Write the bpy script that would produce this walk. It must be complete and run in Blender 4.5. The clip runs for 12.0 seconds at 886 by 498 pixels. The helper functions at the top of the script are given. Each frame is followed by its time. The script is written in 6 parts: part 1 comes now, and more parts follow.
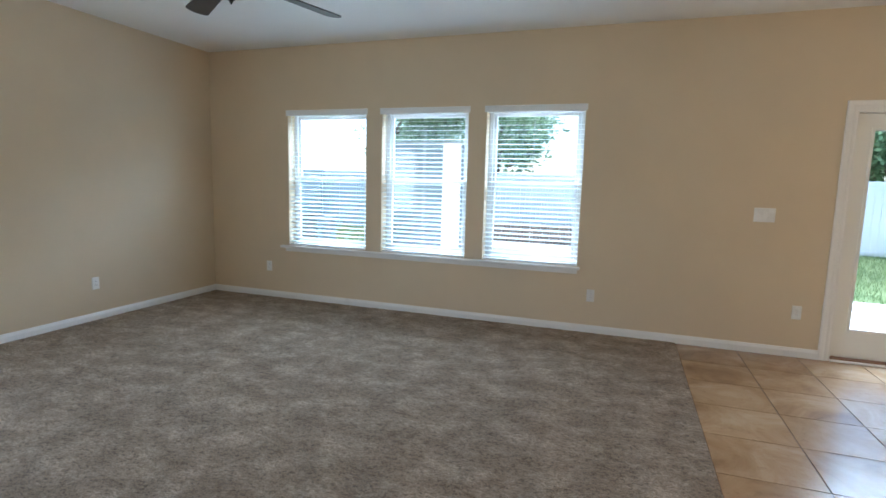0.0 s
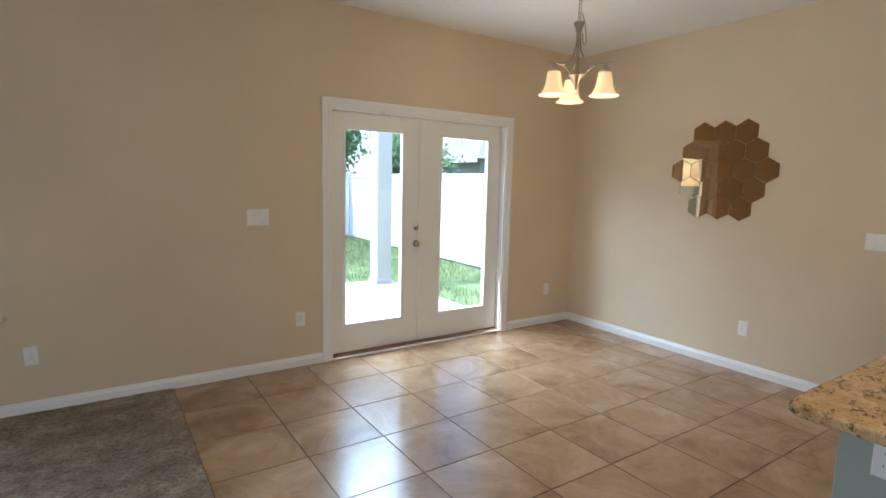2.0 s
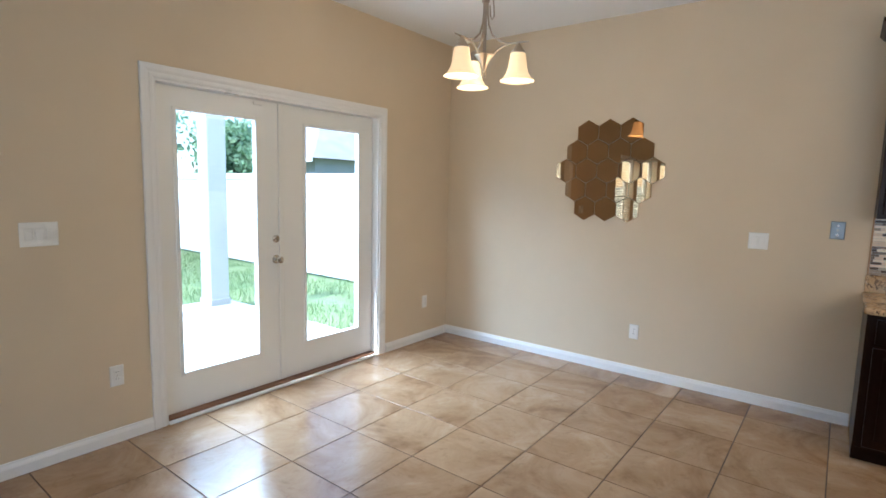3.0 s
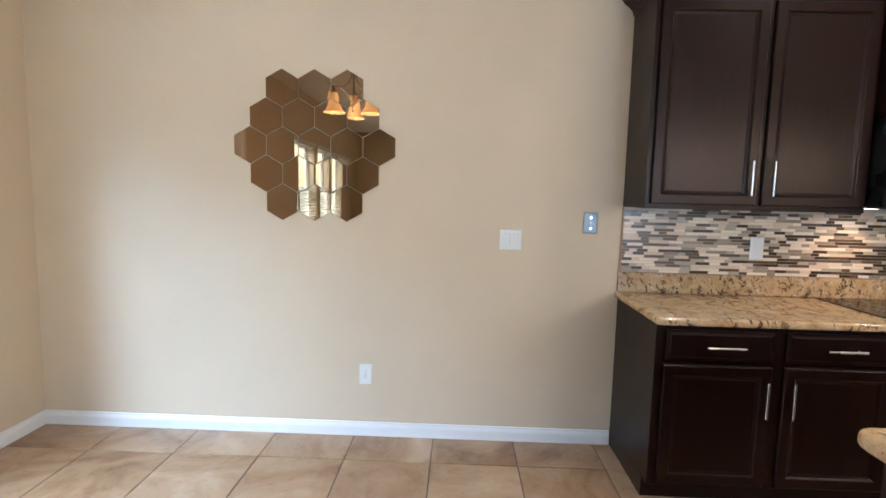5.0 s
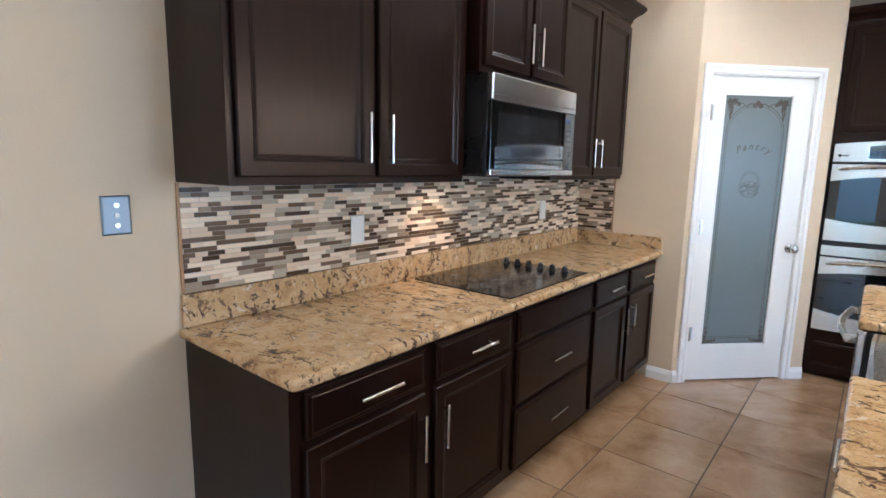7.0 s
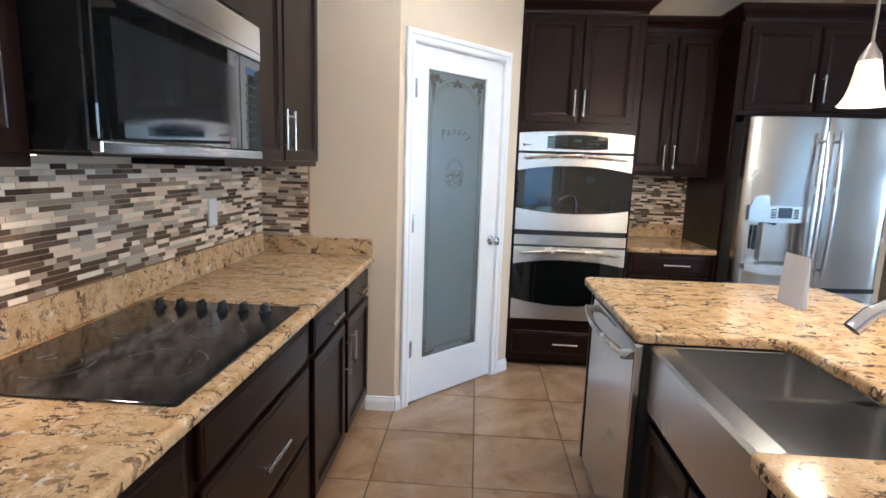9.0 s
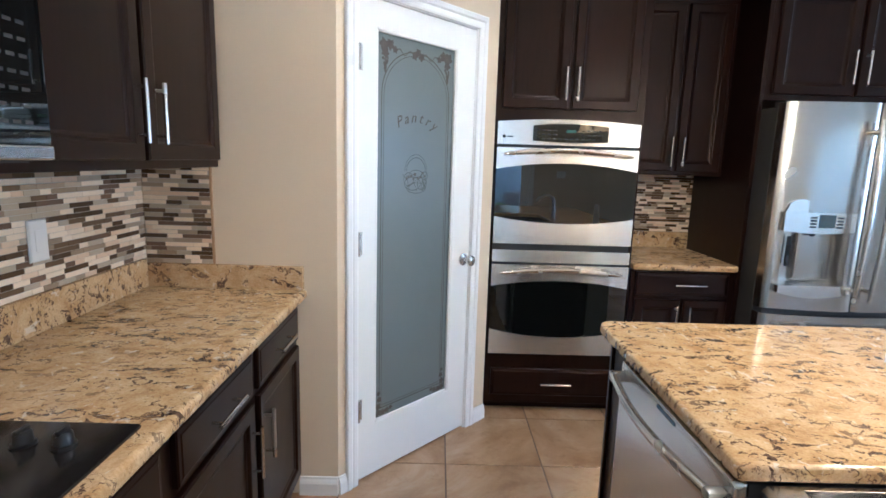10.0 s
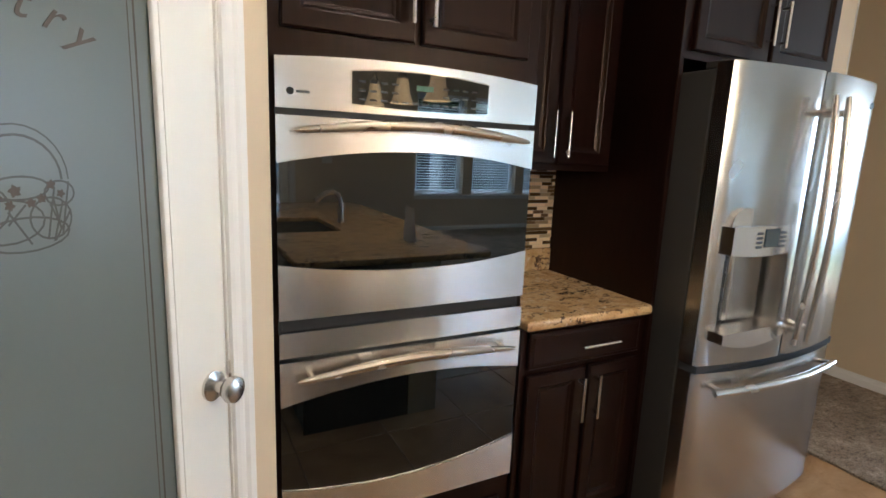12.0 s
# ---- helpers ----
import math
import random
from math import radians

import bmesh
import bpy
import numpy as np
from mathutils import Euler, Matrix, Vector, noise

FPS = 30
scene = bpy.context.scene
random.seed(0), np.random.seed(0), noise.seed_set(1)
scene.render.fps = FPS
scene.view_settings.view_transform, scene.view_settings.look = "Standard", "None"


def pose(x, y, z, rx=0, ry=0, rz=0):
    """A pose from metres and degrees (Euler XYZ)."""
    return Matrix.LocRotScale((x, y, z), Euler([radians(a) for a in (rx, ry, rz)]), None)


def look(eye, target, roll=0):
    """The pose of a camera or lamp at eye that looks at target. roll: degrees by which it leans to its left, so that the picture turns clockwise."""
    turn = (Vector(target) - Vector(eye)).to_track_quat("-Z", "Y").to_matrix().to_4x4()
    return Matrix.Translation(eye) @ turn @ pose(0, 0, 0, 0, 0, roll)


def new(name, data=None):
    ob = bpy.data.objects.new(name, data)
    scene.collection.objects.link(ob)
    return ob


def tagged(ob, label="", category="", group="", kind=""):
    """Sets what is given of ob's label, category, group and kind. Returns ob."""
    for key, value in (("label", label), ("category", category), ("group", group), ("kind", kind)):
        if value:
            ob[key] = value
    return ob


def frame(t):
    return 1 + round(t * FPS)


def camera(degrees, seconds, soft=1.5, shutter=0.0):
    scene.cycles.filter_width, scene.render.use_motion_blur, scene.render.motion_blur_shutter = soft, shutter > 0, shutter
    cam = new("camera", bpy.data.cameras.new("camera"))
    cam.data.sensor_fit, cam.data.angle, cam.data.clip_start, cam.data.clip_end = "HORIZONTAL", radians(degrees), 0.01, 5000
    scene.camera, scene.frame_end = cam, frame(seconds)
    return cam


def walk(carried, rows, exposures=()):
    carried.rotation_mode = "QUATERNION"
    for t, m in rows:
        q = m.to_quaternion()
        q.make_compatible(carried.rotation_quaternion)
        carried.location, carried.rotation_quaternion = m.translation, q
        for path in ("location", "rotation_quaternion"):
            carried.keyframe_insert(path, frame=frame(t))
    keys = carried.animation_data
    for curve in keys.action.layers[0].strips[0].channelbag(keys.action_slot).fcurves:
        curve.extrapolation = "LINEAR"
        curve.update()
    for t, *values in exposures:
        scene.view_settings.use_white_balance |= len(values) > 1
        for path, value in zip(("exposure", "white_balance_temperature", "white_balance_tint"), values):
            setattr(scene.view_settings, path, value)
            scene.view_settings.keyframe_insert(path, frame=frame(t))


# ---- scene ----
cam = camera(80.9, 12.0, soft=1.6)
PATH = [
    (0, (0.419, 0.529, 1.455), (-0.229, 2.403, 1.198), 1.5),
    (0.5, (0.449, 0.637, 1.47), (0.201, 2.606, 1.221), 1.5),
    (1, (0.425, 0.915, 1.49), (0.619, 2.89, 1.245), 1.4),
    (1.5, (0.488, 1.243, 1.535), (1.157, 3.111, 1.28), 1.4),
    (2, (0.545, 1.658, 1.536), (1.651, 3.305, 1.283), 1.4),
    (2.5, (0.612, 2.087, 1.53), (1.996, 3.51, 1.286), 1.2),
    (2.7, (0.651, 2.253, 1.528), (2.117, 3.592, 1.288), 1.2),
    (4.3, (1.518, 3.222, 1.461), (3.431, 3.769, 1.258), 1.8),
    (4.5, (1.678, 3.24, 1.455), (3.622, 3.663, 1.251), 1.6),
    (5, (2.087, 3.268, 1.445), (4.075, 3.325, 1.235), 1.4),
    (5.5, (2.473, 3.249, 1.42), (4.432, 2.913, 1.205), 1.1),
    (6, (2.79, 3.21, 1.425), (4.619, 2.436, 1.188), 0.5),
    (6.5, (3.053, 3.141, 1.434), (4.65, 1.966, 1.169), 0.3),
    (7, (3.317, 3.085, 1.468), (4.578, 1.566, 1.151), 1.1),
    (7.5, (3.522, 2.992, 1.475), (4.384, 1.218, 1.142), 2.1),
    (7.7, (3.561, 2.953, 1.474), (4.261, 1.109, 1.141), 2.4),
    (9.3, (3.873, 2.02, 1.425), (3.956, 0.048, 1.1), 1.7),
    (9.5, (3.867, 1.871, 1.451), (3.934, -0.099, 1.113), 1.7),
    (10, (3.881, 1.46, 1.451), (3.861, -0.511, 1.113), 1.7),
    (10.5, (3.928, 1.058, 1.428), (3.799, -0.913, 1.108), 1.75),
    (11, (3.935, 0.667, 1.438), (3.675, -1.29, 1.108), 1.85),
    (11.5, (3.877, 0.299, 1.448), (3.368, -1.605, 1.104), 1.9),
    (12, (3.803, -0.042, 1.46), (2.894, -1.784, 1.086), 2.4),
]
walk(cam, [(t, look(eye, target, roll)) for t, eye, target, roll in PATH],
     exposures=[(0, 1.95, 5450, 10), (0.6, 1.90, 5100, 10), (1.5, 1.58, 6100, 10), (2.0, 1.80, 5480, 10), (2.7, 2.02, 5130, 10), (4.5, 2.10, 5080, 10), (5.0, 2.55, 4880, 10), (5.5, 2.62, 4630, 10),
                (6.5, 2.68, 4430, 10), (7.5, 2.74, 4830, 10), (9.5, 2.74, 4580, 10), (11, 2.54, 4800, 10), (12, 2.52, 5250, 10)])

# ---- world, sun, lamps ----
SUN_EL, SUN_AZ = 60.0, 281.0   # the sun stands high over the side of the garden
world = bpy.data.worlds.new("sky")
scene.world = world
world.use_nodes = True
_wn = world.node_tree.nodes
_sky = _wn.new("ShaderNodeTexSky")
_sky.sky_type = "NISHITA"
_sky.sun_disc = False
_sky.sun_elevation = radians(SUN_EL)
_sky.sun_rotation = radians(SUN_AZ)
_sky.air_density, _sky.dust_density = 1.0, 1.5
_wn["Background"].inputs[1].default_value = 0.15
world.node_tree.links.new(_sky.outputs[0], _wn["Background"].inputs[0])

sun_data = bpy.data.lights.new("sun", "SUN")
sun_data.energy, sun_data.angle, sun_data.color = 3.0, radians(0.6), (1.0, 0.95, 0.87)
sun = new("sun", sun_data)
_a, _e = radians(SUN_AZ), radians(SUN_EL)
_d = Vector((math.sin(_a) * math.cos(_e), math.cos(_a) * math.cos(_e), math.sin(_e)))
sun.matrix_basis = look(_d * 50, (0, 0, 0))


def point_lamp(name, loc, watts, color, size=0.04):
    d = bpy.data.lights.new(name, "POINT")
    d.energy, d.color, d.shadow_soft_size = watts, color, size
    o = new(name, d)
    o.location = loc
    return o


def spot_lamp(name, loc, watts, color, angle=110, blend=0.6, size=0.05):
    d = bpy.data.lights.new(name, "SPOT")
    d.energy, d.color, d.shadow_soft_size = watts, color, size
    d.spot_size, d.spot_blend = radians(angle), blend
    o = new(name, d)
    o.location = loc
    return o


def area_lamp(name, loc, target, w, h, watts, color):
    d = bpy.data.lights.new(name, "AREA")
    d.shape, d.size, d.size_y, d.energy, d.color = "RECTANGLE", w, h, watts, color
    o = new(name, d)
    o.matrix_basis = look(loc, target)
    return o


# added area lamp, above sight lines, lends skylight to the windows and doors
DAY = (0.78, 0.91, 1.0)
area_lamp("sky_fill_over_garden", (-0.3, 9.0, 4.5), (-0.3, 5.4, 1.3), 11.5, 3.4, 880, DAY)
# added fill from the living room's unseen side, where no opening is known
area_lamp("added_side_fill", (-4.52, 0.45, 1.45), (0.0, 0.45, 1.45), 2.3, 1.4, 17, DAY)

WARM = (1.0, 0.72, 0.42)

# ---- materials ----


class Nodes:
    """A small wrapper to wire a Principled material."""

    def __init__(self, name):
        self.mat = bpy.data.materials.new(name)
        self.mat.use_nodes = True
        self.t = self.mat.node_tree
        self.b = self.t.nodes["Principled BSDF"]
        g = self.t.nodes.new("ShaderNodeNewGeometry")
        self.pos = g.outputs["Position"]
        self.island = g.outputs["Random Per Island"]

    def link(self, a, b):
        self.t.links.new(a, b)

    def set(self, **kw):
        for k, v in kw.items():
            self.b.inputs[k.replace("_", " ")].default_value = v
        return self

    def objrand(self):
        return self.t.nodes.new("ShaderNodeObjectInfo").outputs["Random"]

    def scaled(self, vec, s):
        n = self.t.nodes.new("ShaderNodeVectorMath")
        n.operation = "MULTIPLY"
        self.link(vec, n.inputs[0])
        n.inputs[1].default_value = s if hasattr(s, "__len__") else (s, s, s)
        return n.outputs[0]

    def shifted(self, vec, value, amount=37.0):
        n = self.t.nodes.new("ShaderNodeVectorMath")
        n.operation = "MULTIPLY_ADD"
        n.inputs[1].default_value = (amount, amount * 0.7, amount * 1.3)
        self.link(value, n.inputs[0])
        self.link(vec, n.inputs[2])
        return n.outputs[0]

    def noise(self, vec, scale, detail=4, rough=0.55, distort=0.0):
        n = self.t.nodes.new("ShaderNodeTexNoise")
        n.inputs["Scale"].default_value = scale
        n.inputs["Detail"].default_value = detail
        n.inputs["Roughness"].default_value = rough
        n.inputs["Distortion"].default_value = distort
        self.link(vec, n.inputs["Vector"])
        return n.outputs["Fac"]

    def ramp(self, fac, stops, smooth=False):
        n = self.t.nodes.new("ShaderNodeValToRGB")
        if smooth:
            n.color_ramp.interpolation = "EASE"
        e = n.color_ramp.elements
        while len(e) < len(stops):
            e.new(0.5)
        for k, (p, c) in enumerate(stops):
            e[k].position = p
            e[k].color = (*c, 1) if hasattr(c, "__len__") else (c, c, c, 1)
        self.link(fac, n.inputs[0])
        return n.outputs[0]

    def mix(self, fac, a, b, mode="MIX"):
        n = self.t.nodes.new("ShaderNodeMix")
        n.data_type, n.blend_type = "RGBA", mode
        for v, i in ((fac, 0), (a, 6), (b, 7)):
            if hasattr(v, "is_linked"):
                self.link(v, n.inputs[i])
            else:
                n.inputs[i].default_value = v if i == 0 else (*v, 1)
        return n.outputs[2]

    def bump(self, height, strength=0.2, dist=0.002):
        n = self.t.nodes.new("ShaderNodeBump")
        n.inputs["Strength"].default_value = strength
        n.inputs["Distance"].default_value = dist
        self.link(height, n.inputs["Height"])
        if self.b.inputs["Normal"].is_linked:
            self.link(self.b.inputs["Normal"].links[0].from_socket, n.inputs["Normal"])
        self.link(n.outputs[0], self.b.inputs["Normal"])
        return self

    def color(self, sock):
        self.link(sock, self.b.inputs["Base Color"])
        return self

    def rough(self, sock):
        self.link(sock, self.b.inputs["Roughness"])
        return self


def vary(c, f):
    return tuple(min(1, v * f) for v in c)


def painted(name, c, rough=0.55, grain=180, depth=0.0006, strength=0.25, spread=0.06, stain=1.1):
    n = Nodes(name)
    big = n.ramp(n.noise(n.pos, stain, 5), [(0.3, vary(c, 1 - spread)), (0.7, vary(c, 1 + spread * 0.6))])
    n.color(big).rough(n.ramp(n.noise(n.pos, 3.0, 3), [(0.3, rough - 0.05), (0.7, rough + 0.06)]))
    n.bump(n.noise(n.pos, grain, 3), strength, depth)
    return n.mat


wall_paint = painted("wall_paint", (0.65, 0.532, 0.372), 0.6, 130, 0.0012, 0.35, 0.05)
ceiling_paint = painted("ceiling_paint", (0.84, 0.835, 0.82), 0.8, 60, 0.002, 0.4, 0.03)
trim_paint = painted("trim_paint", (0.80, 0.79, 0.77), 0.32, 90, 0.0004, 0.12, 0.03)
door_paint = painted("door_paint", (0.80, 0.79, 0.75), 0.35, 70, 0.0004, 0.12, 0.03)
island_paint = painted("island_paint", (0.36, 0.38, 0.34), 0.55, 120, 0.001, 0.3, 0.06)
plate_plastic = painted("plate_plastic", (0.80, 0.79, 0.76), 0.3, 40, 0.0002, 0.05, 0.02)
def translucent_slat():
    n = Nodes("slat_plastic")
    n.color(n.ramp(n.noise(n.pos, 1.2, 4), [(0.3, (0.80, 0.81, 0.81)), (0.7, (0.84, 0.85, 0.85))]))
    n.set(Roughness=0.4)
    n.bump(n.noise(n.pos, 60, 3), 0.1, 0.0003)
    tl = n.t.nodes.new("ShaderNodeBsdfTranslucent")
    tl.inputs[0].default_value = (0.80, 0.88, 0.90, 1)
    mx = n.t.nodes.new("ShaderNodeMixShader")
    mx.inputs[0].default_value = 0.45
    n.link(n.b.outputs[0], mx.inputs[1])
    n.link(tl.outputs[0], mx.inputs[2])
    n.link(mx.outputs[0], n.t.nodes["Material Output"].inputs[0])
    return n.mat


slat_thin = translucent_slat()
slat_plastic = painted("slat_plastic", (0.82, 0.83, 0.83), 0.35, 50, 0.0003, 0.1, 0.02)
black_plastic = painted("black_plastic", (0.012, 0.012, 0.013), 0.3, 60, 0.0003, 0.1, 0.1)
rubber_dark = painted("rubber_dark", (0.02, 0.02, 0.021), 0.6, 60, 0.0003, 0.1, 0.1)
fridge_side = painted("fridge_side", (0.035, 0.033, 0.030), 0.45, 220, 0.0008, 0.4, 0.08)
card_paper = painted("card_paper", (0.78, 0.77, 0.78), 0.7, 30, 0.0003, 0.1, 0.03)
stucco = painted("stucco", (0.33, 0.325, 0.31), 0.85, 30, 0.01, 0.7, 0.08)
vinyl_white = painted("vinyl_white", (0.82, 0.82, 0.83), 0.4, 30, 0.0005, 0.1, 0.04)
fence_vinyl = painted("fence_vinyl", (0.72, 0.74, 0.75), 0.45, 30, 0.0005, 0.1, 0.08)
concrete = painted("concrete", (0.46, 0.45, 0.43), 0.85, 25, 0.004, 0.5, 0.16, 0.8)
gravel = painted("gravel", (0.52, 0.50, 0.47), 0.9, 28, 0.03, 1.0, 0.2, 9.0)
shed_grey = painted("shed_grey", (0.15, 0.175, 0.19), 0.6, 30, 0.001, 0.2, 0.1)
roof_felt = painted("roof_felt", (0.27, 0.26, 0.255), 0.9, 20, 0.006, 0.5, 0.2)
wood_trim = painted("wood_trim", (0.42, 0.25, 0.12), 0.5, 90, 0.0006, 0.2, 0.15)
threshold_wood = painted("threshold_wood", (0.20, 0.095, 0.045), 0.5, 90, 0.0006, 0.2, 0.2)
grout = painted("grout", (0.10, 0.065, 0.042), 0.9, 90, 0.001, 0.4, 0.2)
mosaic_grout = painted("mosaic_grout", (0.52, 0.47, 0.41), 0.85, 200, 0.0008, 0.3, 0.1)
blade_wood = painted("blade_wood", (0.05, 0.048, 0.05), 0.4, 60, 0.0005, 0.1, 0.15)


def espresso_wood():
    n = Nodes("espresso_wood")
    v = n.scaled(n.pos, (9, 9, 0.8))
    grain = n.noise(v, 6, 6, 0.6, 0.4)
    cloud = n.noise(n.pos, 2.2, 4)
    dark = n.ramp(grain, [(0.3, (0.0034, 0.0013, 0.0010)), (0.7, (0.0100, 0.0036, 0.0026))])
    n.color(n.mix(n.ramp(cloud, [(0.35, 0.0), (0.7, 0.5)]), dark, (0.0125, 0.0045, 0.0031)))
    n.rough(n.ramp(n.noise(n.pos, 5, 4), [(0.3, 0.29), (0.7, 0.35)]))
    n.set(Specular_IOR_Level=0.20, Specular_Tint=(1.0, 0.74, 0.60, 1), Coat_Weight=0.10, Coat_Roughness=0.26)
    return n.mat


def brushed(name, c, rough, axis, wave=0.0, smear=False):
    n = Nodes(name)
    s = [260, 260, 260]
    s[axis] = 3
    lines = n.noise(n.scaled(n.pos, tuple(s)), 1.0, 3, 0.6)
    n.color(n.ramp(lines, [(0.3, vary(c, 0.95)), (0.7, vary(c, 1.03))]))
    n.rough(n.ramp(n.noise(n.pos, 3, 3), [(0.3, rough - 0.03), (0.7, rough + 0.03)]))
    if smear:
        n.set(Anisotropic=0.75, Anisotropic_Rotation=0.25)
    if wave:
        n.bump(n.noise(n.scaled(n.pos, (5.0, 5.0, 2.2)), 1.0, 0, 0.4, 0.5), 1.0, wave)
    n.set(Metallic=1.0)
    return n.mat


def plain_metal(name, c, rough):
    n = Nodes(name)
    n.color(n.ramp(n.noise(n.pos, 7, 2), [(0.3, vary(c, 0.97)), (0.7, vary(c, 1.02))]))
    n.rough(n.ramp(n.noise(n.pos, 6, 2), [(0.3, rough - 0.02), (0.7, rough + 0.02)]))
    n.set(Metallic=1.0)
    return n.mat


def granite(name):
    n = Nodes(name)
    v = n.scaled(n.pos, (1.0, 1.0, 1.0))
    warp = n.noise(v, 9, 4)
    base = n.ramp(n.noise(v, 14, 6, 0.62, 0.6), [(0.25, (0.36, 0.21, 0.088)), (0.45, (0.54, 0.36, 0.172)), (0.62, (0.63, 0.46, 0.258)), (0.8, (0.45, 0.285, 0.128))])
    fine = n.ramp(n.noise(v, 150, 3, 0.7), [(0.35, (0.60, 0.50, 0.38)), (0.65, (1.0, 1.0, 1.0))])
    base = n.mix(0.55, base, fine, "MULTIPLY")
    fleck_v = n.shifted(n.scaled(n.pos, (12, 31, 25)), warp, 6.0)
    fleck = n.noise(fleck_v, 1.0, 5, 0.65, 0.9)
    mask = n.ramp(fleck, [(0.55, 0.0), (0.58, 1.0)])
    patch = n.ramp(n.noise(v, 4.5, 3), [(0.34, 0.35), (0.52, 1.0)])
    mask = n.mix(1.0, mask, patch, "MULTIPLY")
    dark = n.ramp(n.noise(v, 60, 3), [(0.3, (0.040, 0.024, 0.016)), (0.7, (0.155, 0.095, 0.060))])
    col = n.mix(mask, base, dark)
    pale = n.ramp(n.noise(n.scaled(n.pos, (34, 22, 30)), 1.0, 4, 0.6, 0.8), [(0.62, 0.0), (0.68, 0.65)])
    n.color(n.mix(pale, col, (0.70, 0.62, 0.50)))
    n.rough(n.ramp(n.noise(n.pos, 60, 3), [(0.3, 0.08), (0.7, 0.16)]))
    n.bump(n.noise(n.pos, 220, 2), 0.03, 0.0003)
    n.set(Specular_IOR_Level=0.55)
    return n.mat


def floor_tile_mat():
    n = Nodes("floor_tile")
    v = n.shifted(n.pos, n.objrand(), 41.0)
    cloud = n.noise(v, 2.2, 7, 0.62, 0.9)
    col = n.ramp(cloud, [(0.30, (0.235, 0.135, 0.064)), (0.44, (0.345, 0.215, 0.112)), (0.57, (0.42, 0.278, 0.155)), (0.70, (0.50, 0.365, 0.235)), (0.76, (0.56, 0.44, 0.31))])
    tone = n.ramp(n.objrand(), [(0.0, (0.86, 0.83, 0.81)), (1.0, (1.0, 1.0, 1.0))])
    col = n.mix(0.8, col, tone, "MULTIPLY")
    pit = n.ramp(n.noise(v, 16, 6, 0.7, 0.6), [(0.30, (0.72, 0.67, 0.62)), (0.46, (1.0, 1.0, 1.0))])
    col = n.mix(0.6, col, pit, "MULTIPLY")
    n.color(col)
    n.rough(n.ramp(n.noise(v, 6, 6), [(0.3, 0.19), (0.7, 0.27)]))
    n.bump(n.noise(v, 3, 2), 0.05, 0.002)
    n.set(Specular_IOR_Level=0.75)
    return n.mat


def carpet_mat():
    n = Nodes("carpet_pile")
    sweep = n.noise(n.scaled(n.pos, (1.0, 1.3, 1.0)), 3.6, 7, 0.72, 0.2)
    tuft = n.noise(n.pos, 120, 4, 0.75)
    clump = n.noise(n.scaled(n.pos, (1.0, 1.5, 1.0)), 38, 5, 0.75, 0.5)
    col = n.ramp(sweep, [(0.30, (0.31, 0.225, 0.145)), (0.50, (0.53, 0.41, 0.29)), (0.70, (0.83, 0.675, 0.51))])
    col = n.mix(0.9, col, n.ramp(clump, [(0.36, (0.26, 0.22, 0.18)), (0.48, (0.78, 0.74, 0.70)), (0.62, (1.0, 1.0, 1.0))]), "MULTIPLY")
    col = n.mix(0.9, col, n.ramp(tuft, [(0.34, 0.26), (0.50, 0.86), (0.64, 1.0)]), "MULTIPLY")
    n.color(col).set(Roughness=0.95, Sheen_Weight=0.15, Sheen_Roughness=0.6, Specular_IOR_Level=0.1)
    n.bump(tuft, 1.0, 0.010)
    n.bump(clump, 0.9, 0.02)
    return n.mat


def mosaic_mat(island):
    n = Nodes("mosaic_glass" if not island else "mosaic_glass_rest")
    r = n.island if island else n.objrand()
    col = n.ramp(r, [(0.0, (0.070, 0.042, 0.020)), (0.13, (0.135, 0.086, 0.045)), (0.25, (0.33, 0.250, 0.165)), (0.38, (0.44, 0.360, 0.255)),
                     (0.52, (0.72, 0.545, 0.37)), (0.70, (0.86, 0.72, 0.54)), (0.94, (0.15, 0.095, 0.06))])
    for node in n.t.nodes:
        if node.type == "VALTORGB":
            node.color_ramp.interpolation = "CONSTANT"
    v = n.scaled(n.pos, (60, 60, 200))
    n.color(n.mix(0.35, col, n.ramp(n.noise(v, 1.0, 4), [(0.3, 0.75), (0.7, 1.0)]), "MULTIPLY"))
    n.rough(n.ramp(r, [(0.0, 0.16), (0.5, 0.34), (1.0, 0.24)]))
    n.bump(n.noise(n.pos, 160, 3), 0.08, 0.0006)
    return n.mat


def thin_glass():
    """A clear pane: mostly see-through, with a faint gloss."""
    m = bpy.data.materials.new("window_glass")
    m.use_nodes = True
    t = m.node_tree
    t.nodes.remove(t.nodes["Principled BSDF"])
    tr = t.nodes.new("ShaderNodeBsdfTransparent")
    tr.inputs[0].default_value = (0.93, 0.96, 0.96, 1)
    gl = t.nodes.new("ShaderNodeBsdfGlossy")
    gl.inputs["Roughness"].default_value = 0.02
    mx = t.nodes.new("ShaderNodeMixShader")
    mx.inputs[0].default_value = 0.06
    t.links.new(tr.outputs[0], mx.inputs[1])
    t.links.new(gl.outputs[0], mx.inputs[2])
    t.links.new(mx.outputs[0], t.nodes["Material Output"].inputs[0])
    return m


def dark_glass(name, c, rough=0.04):
    n = Nodes(name)
    n.color(n.ramp(n.noise(n.pos, 8, 3), [(0.3, vary(c, 0.85)), (0.7, vary(c, 1.15))]))
    n.rough(n.ramp(n.noise(n.pos, 12, 5), [(0.4, rough), (0.8, rough * 1.6)]))
    n.set(Specular_IOR_Level=0.75)
    return n.mat


